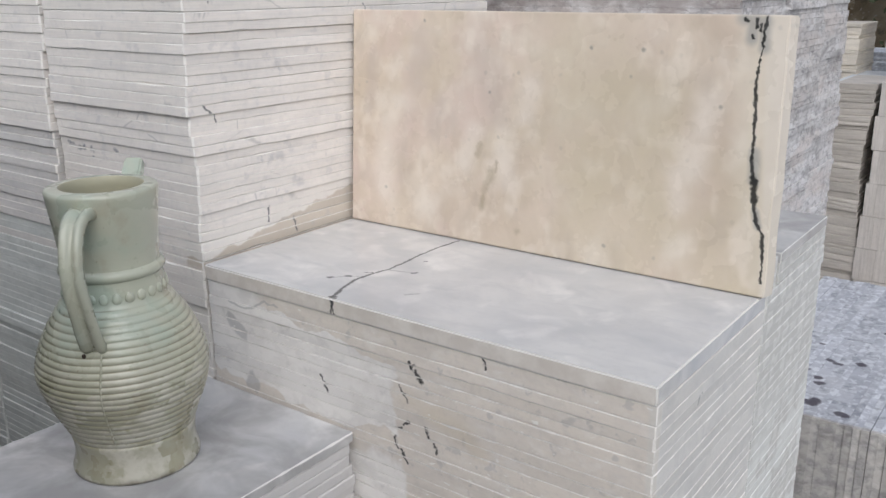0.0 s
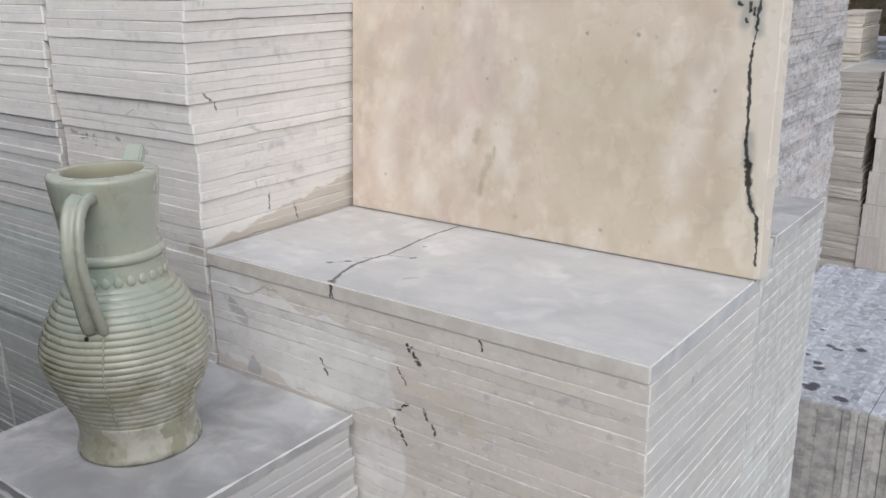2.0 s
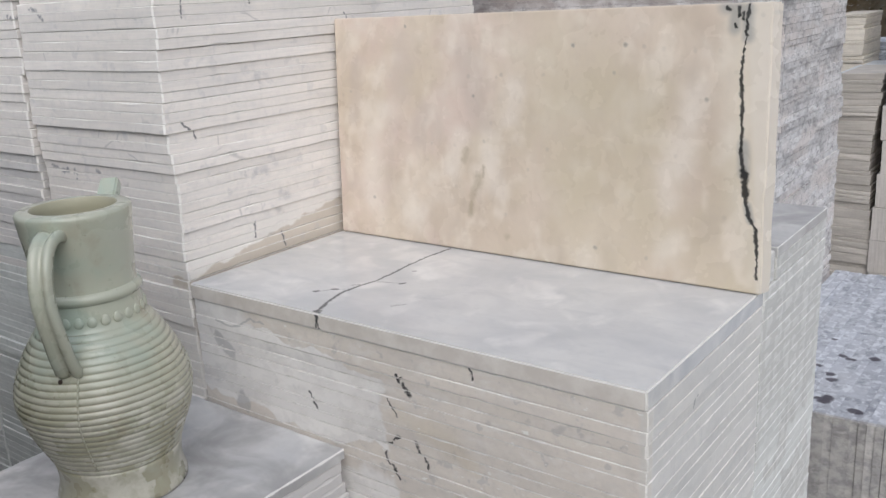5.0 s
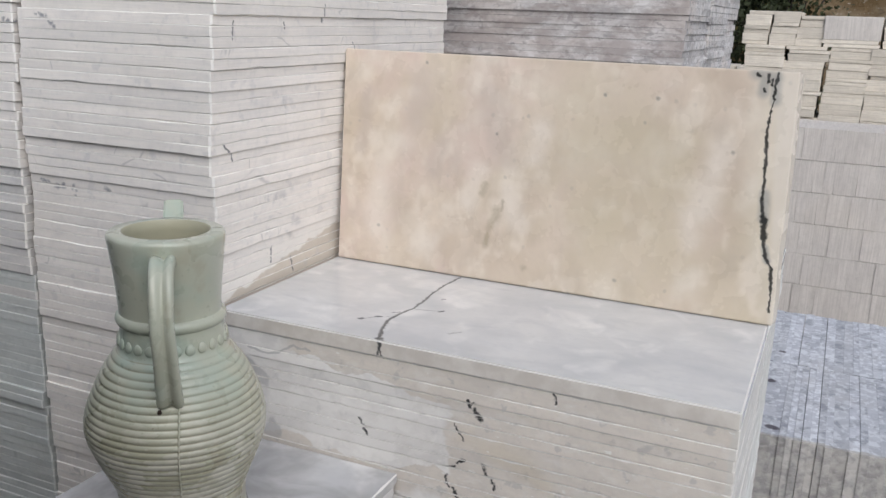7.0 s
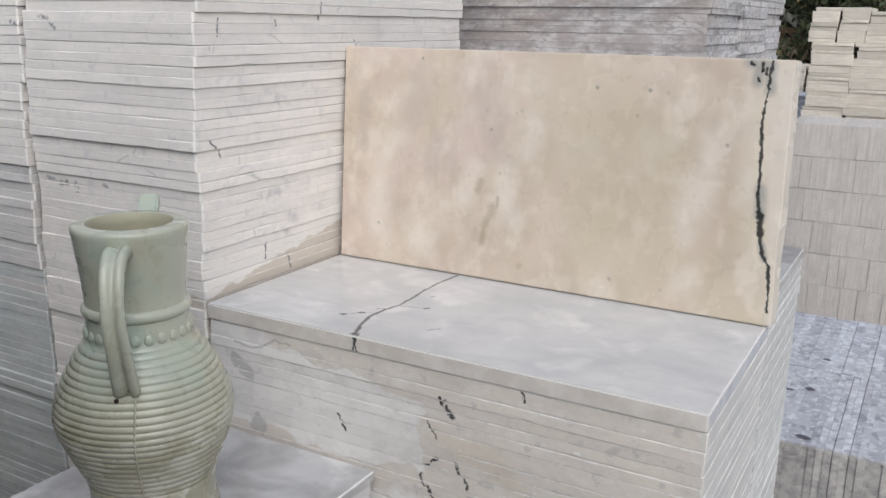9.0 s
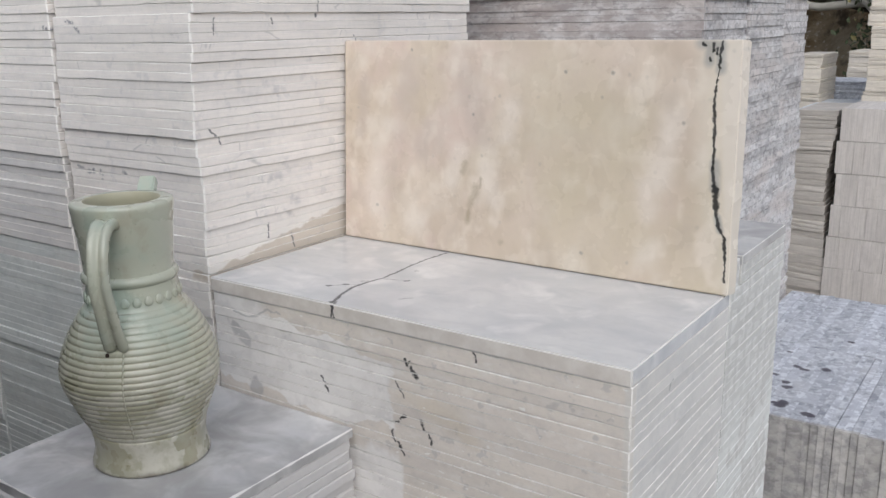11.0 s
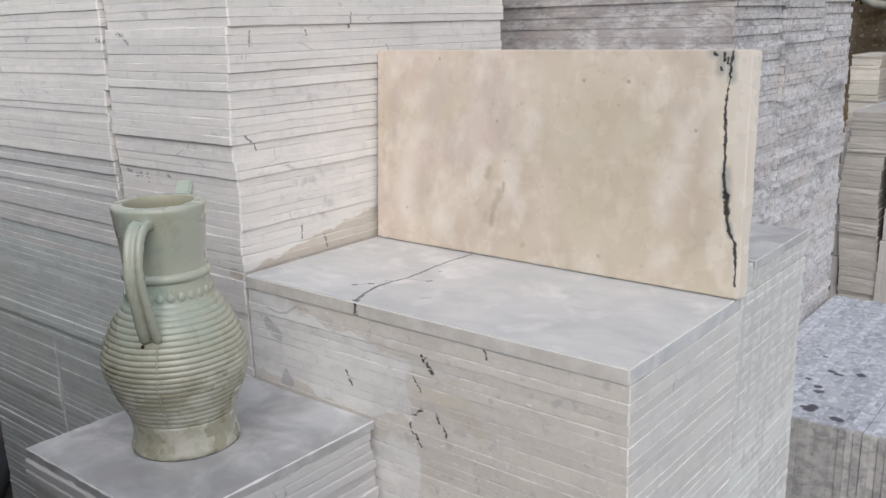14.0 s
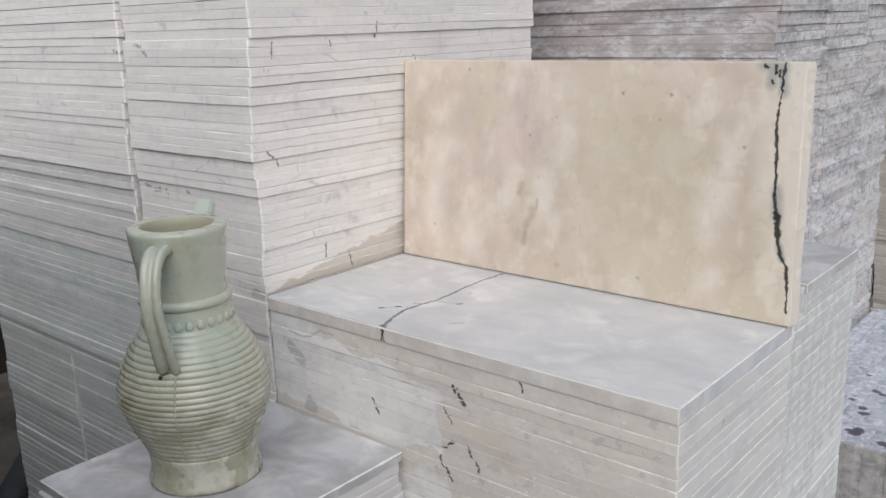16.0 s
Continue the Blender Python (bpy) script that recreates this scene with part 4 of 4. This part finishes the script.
def hose(points, r, mat, label):
    return tagged(new("hose", mesh_of("hose", tube(points, r), mat)), label, "hose")


hose([(-0.7, 5.78, 1.42), (-0.69, 5.75, 1.34), (-0.66, 5.73, 1.275), (-0.6, 5.72, 1.24), (-0.52, 5.72, 1.23), (-0.42, 5.73, 1.237), (-0.3, 5.75, 1.25), (-0.16, 5.8, 1.25), (-0.02, 5.9, 1.22)], 0.028, m_pipe, "weathered grey hose lying along the earth bank")
hose([(-0.34, 5.7, 1.35), (-0.29, 5.69, 1.3), (-0.25, 5.69, 1.26), (-0.2, 5.69, 1.215), (-0.14, 5.7, 1.17), (-0.06, 5.74, 1.13)], 0.022, m_pipe, "weathered grey hose hanging down the earth bank")
hose([(-1.7, 0.36, 0.038), (-1.5, 0.26, 0.036), (-1.34, 0.13, 0.036), (-1.2, 0.03, 0.036), (-1.1, -0.08, 0.036), (-1.04, -0.22, 0.036)], 0.036, m_rubber, "thick dark rubber hose lying on the ground")
hose([(-1.6 + 0.12 * i, 5.8, 1.36 - 0.012 * i + 0.03 * math.sin(i * 0.9)) for i in range(14)], 0.018, m_dark, "thin black cable slung along the earth bank")


def shrub(x, y, z, n, sx, sz, seed, label):
    rs = random.Random(seed)
    ob = thing("shrub", x, y, z, label, "shrub")
    stems = bmesh.new()
    leaves = bmesh.new()
    pale = bmesh.new()
    for s in range(14):
        a, tip = rs.uniform(0, 6.28), Vector((rs.gauss(0, sx), rs.gauss(0, 0.12), rs.uniform(0.4, 1.0) * sz))
        pts = [tip * q + Vector((0.03 * math.sin(6 * q + a), 0, 0)) for q in (0, 0.25, 0.5, 0.75, 1)]
        sub = tube(pts, 0.006, 5)
        me = bpy.data.meshes.new("tmp")
        sub.to_mesh(me)
        sub.free()
        stems.from_mesh(me)
        bpy.data.meshes.remove(me)
    for i in range(n):
        c = Vector((rs.gauss(0, sx), rs.gauss(0, 0.14), rs.uniform(0.1, 1.05) * sz))
        bm = pale if rs.random() < 0.06 else leaves
        m = Euler((rs.uniform(0, 6.3), rs.uniform(0, 6.3), rs.uniform(0, 6.3))).to_matrix()
        L = rs.uniform(0.03, 0.06)
        q = [bm.verts.new(c + m @ Vector(v)) for v in ((0, 0, 0), (L * 0.5, L * 0.28, 0.004), (L, 0, 0), (L * 0.5, -L * 0.28, 0.004))]
        bm.faces.new(q)
    part("stem", stems, m_dark, ob)
    part("foliage", leaves, m_leaf, ob)
    part("dry_foliage", pale, m_yellow_leaf, ob, "yellowed dry leaves")
    return ob


shrub(0.12, 5.6, 0.5, 6500, 0.17, 1.4, 3, "dark leafy shrub at the foot of the bank")
shrub(-0.8, 6.2, 1.42, 1200, 0.35, 0.7, 4, "dark straggling shrub on the earth bank")
shrub(-0.3, 5.95, 1.22, 2600, 0.28, 0.45, 6, "dark tangled undergrowth on the earth bank")

# ---- jug ----
JX, JY = 0.079, -0.179
FOOT = [(0.0, 0.0), (0.064, 0.0), (0.0662, 0.0012), (0.0665, 0.004), (0.0652, 0.009), (0.063, 0.018), (0.0625, 0.026), (0.0635, 0.035), (0.0645, 0.04), (0.064, 0.0425)]
BELLY = [(0.0425, 0.064), (0.047, 0.066), (0.06, 0.0713), (0.075, 0.0778), (0.088, 0.0826), (0.1, 0.0862), (0.11, 0.0878), (0.12, 0.0874), (0.13, 0.0854), (0.142, 0.0815), (0.155, 0.0762), (0.165, 0.0715), (0.175, 0.0655), (0.182, 0.0605), (0.1895, 0.0552)]
NECK = [(0.0532, 0.1905), (0.0518, 0.194), (0.051, 0.2), (0.0502, 0.208), (0.0492, 0.2145), (0.0484, 0.225), (0.0482, 0.236), (0.049, 0.248), (0.0508, 0.266), (0.053, 0.285), (0.0545, 0.298), (0.055, 0.3022), (0.0542, 0.3047), (0.052, 0.306), (0.0412, 0.3064)]
LINING = [(0.0412, 0.3064), (0.0398, 0.305), (0.0396, 0.296), (0.0405, 0.26), (0.0395, 0.21), (0.045, 0.19), (0.063, 0.165), (0.078, 0.12), (0.07, 0.08), (0.055, 0.03), (0.0, 0.02)]
BEND = [(0.0, 0.002), (0.05, 0.0018), (0.11, 0.0038), (0.17, 0.004), (0.21, 0.0044), (0.24, 0.006), (0.31, 0.0062)]


def along(rows, z):
    for (z0, r0), (z1, r1) in zip(rows, rows[1:]):
        if z0 <= z <= z1:
            q = (z - z0) / (z1 - z0)
            return r0 + (r1 - r0) * q
    return rows[-1][1] if z > rows[-1][0] else rows[0][1]


def bend(v):
    """The hand-thrown body sags a little to one side towards the rim."""
    d = along(BEND, v[2])
    return Vector((v[0] + 0.216 * d, v[1] - 0.976 * d, v[2]))


RIBS = 22
ribbed = []
for i in range(RIBS * 8 + 1):
    q = i / (RIBS * 8)
    z = 0.0425 + 0.147 * q
    ribbed.append((along(BELLY, z) - 0.001 + 0.0014 * abs(math.sin(math.pi * RIBS * q)) ** 0.7, z))


def lathe(profile, n=96):
    bm = bmesh.new()
    rings = []
    for r, z in profile:
        if r < 1e-6:
            rings.append([bm.verts.new((0, 0, z))])
        else:
            rings.append([bm.verts.new((r * math.cos(2 * math.pi * i / n), r * math.sin(2 * math.pi * i / n), z)) for i in range(n)])
    for a, b in zip(rings, rings[1:]):
        for i in range(n):
            j = (i + 1) % n
            if len(a) == 1:
                bm.faces.new((a[0], b[j], b[i]))
            elif len(b) == 1:
                bm.faces.new((a[i], a[j], b[0]))
            else:
                bm.faces.new((a[i], a[j], b[j], b[i]))
    for v in bm.verts:
        d = 0.0012 * noise.noise(v.co * 22.0) * 14
        v.co = bend(Vector((v.co.x * (1 + d), v.co.y * (1 + d), v.co.z)))
    for f in bm.faces:
        f.smooth = True
    bmesh.ops.recalc_face_normals(bm, faces=bm.faces[:])
    return bm


jug = thing("jug", JX, JY, LOW, "pale green glazed stoneware jug with ribbed belly, standing on a slab", "jug")
jug.rotation_euler = (0, 0, radians(-53.0))
part("body", lathe(FOOT + ribbed + NECK), m_jug, jug)
part("lining", lathe(LINING), m_lining, jug, "straw-coloured glazed inside")
part("collar", lathe([(0.0475, 0.2155), (0.0502, 0.2165), (0.0522, 0.219), (0.0527, 0.2215), (0.0518, 0.2245), (0.05, 0.227), (0.047, 0.228)]), m_jug, jug, "raised rounded collar ring")


def bead_mesh():
    bm = bmesh.new()
    bmesh.ops.create_uvsphere(bm, u_segments=12, v_segments=8, radius=1.0)
    for v in bm.verts:
        v.co = Vector((v.co.x * 0.0019, v.co.y * 0.0048 * (1 - 0.18 * v.co.z), v.co.z * 0.0056))
    for f in bm.faces:
        f.smooth = True
    return mesh_of("bead", bm, m_jug)


beads = bead_mesh()
for i in range(26):
    a = 2 * math.pi * (i + 0.5) / 26
    c = bend((0.0512 * math.cos(a), 0.0512 * math.sin(a), 0.2005))
    piece("bead", beads, jug, c.x, c.y, c.z, math.degrees(a), 0, -10)

# strap handle: a grooved section swept along an arc from the neck to the belly
ARC = [(0.044, 0.284), (0.053, 0.289), (0.062, 0.2905), (0.0715, 0.2885), (0.0805, 0.283), (0.087, 0.2745), (0.092, 0.2635), (0.0955, 0.25), (0.0965, 0.236), (0.0952, 0.222), (0.0925, 0.208), (0.0885, 0.195), (0.085, 0.182), (0.0805, 0.171), (0.077, 0.163), (0.07, 0.157)]
SECTION = [(w * 0.97, d * 1.15) for w, d in [(-0.0125, -0.003), (-0.0128, 0.001), (-0.0115, 0.0042), (-0.0085, 0.0054), (-0.005, 0.0049), (-0.0018, 0.0036), (0.0008, 0.0016), (0.0026, 0.0022), (0.005, 0.0046), (0.0085, 0.0056), (0.0115, 0.0042), (0.0128, 0.001), (0.0125, -0.003), (0.009, -0.005), (0.0, -0.0055), (-0.009, -0.005)]]


def strap():
    bm = bmesh.new()
    rings = []
    for i, (r, z) in enumerate(ARC):
        r0, z0 = ARC[max(i - 1, 0)]
        r1, z1 = ARC[min(i + 1, len(ARC) - 1)]
        t = Vector((r1 - r0, 0, z1 - z0)).normalized()
        out = Vector((-t.z, 0, t.x)) if i else Vector((0, 0, 1))
        wide = 1.0 - 0.14 * math.sin(math.pi * i / (len(ARC) - 1))
        rings.append([bm.verts.new(bend(Vector((r, 0, z)) + Vector((0, 1, 0)) * w * wide + out * d)) for w, d in SECTION])
    n = len(SECTION)
    for a, b in zip(rings, rings[1:]):
        for j in range(n):
            bm.faces.new((a[j], a[(j + 1) % n], b[(j + 1) % n], b[j]))
    bm.faces.new(rings[0])
    bm.faces.new(rings[-1][::-1])
    for f in bm.faces:
        f.smooth = True
    bmesh.ops.recalc_face_normals(bm, faces=bm.faces[:])
    return bm


part("handle", strap(), m_handle, jug, "grooved strap handle")


def spout():
    bm = bmesh.new()
    rings = []
    for r, z, hw, hh in ((-0.044, 0.262, 0.011, 0.011), (-0.065, 0.274, 0.0105, 0.009), (-0.086, 0.291, 0.0102, 0.008), (-0.1, 0.304, 0.0098, 0.0072), (-0.106, 0.31, 0.0096, 0.0066)):
        up = Vector((0.62, 0, 0.78))
        rings.append([bm.verts.new(bend(Vector((r, sy * hw, z)) + up * sz * hh)) for sy, sz in ((-1, -1), (1, -1), (1, 1), (-1, 1))])
    for a, b in zip(rings, rings[1:]):
        for j in range(4):
            bm.faces.new((a[j], a[(j + 1) % 4], b[(j + 1) % 4], b[j]))
    bm.faces.new(rings[0][::-1])
    bm.faces.new(rings[-1])
    bmesh.ops.recalc_face_normals(bm, faces=bm.faces[:])
    sharp = [e for e in bm.edges if len(e.link_faces) == 2 and e.link_faces[0].normal.dot(e.link_faces[1].normal) < 0.5]
    bmesh.ops.bevel(bm, geom=sharp, offset=0.002, segments=3, affect="EDGES")
    return bm


part("spout", spout(), m_jug, jug, "short square-edged pouring spout")
part("seam", tube([tuple(bend((along(BELLY, z) + 0.0007, 0.004 + 0.004 * (z - 0.06) / 0.1, z))) for z in [0.05 + 0.008 * i for i in range(15)]], 0.0009, 8), m_jug, jug, "thin raised casting seam")
speck = bmesh.new()
bmesh.ops.create_uvsphere(speck, u_segments=8, v_segments=6, radius=0.0024)
bmesh.ops.translate(speck, verts=speck.verts[:], vec=bend((0.0768, -0.0095, 0.152)))
part("speck", speck, m_spot, jug, "small dark rust speck")
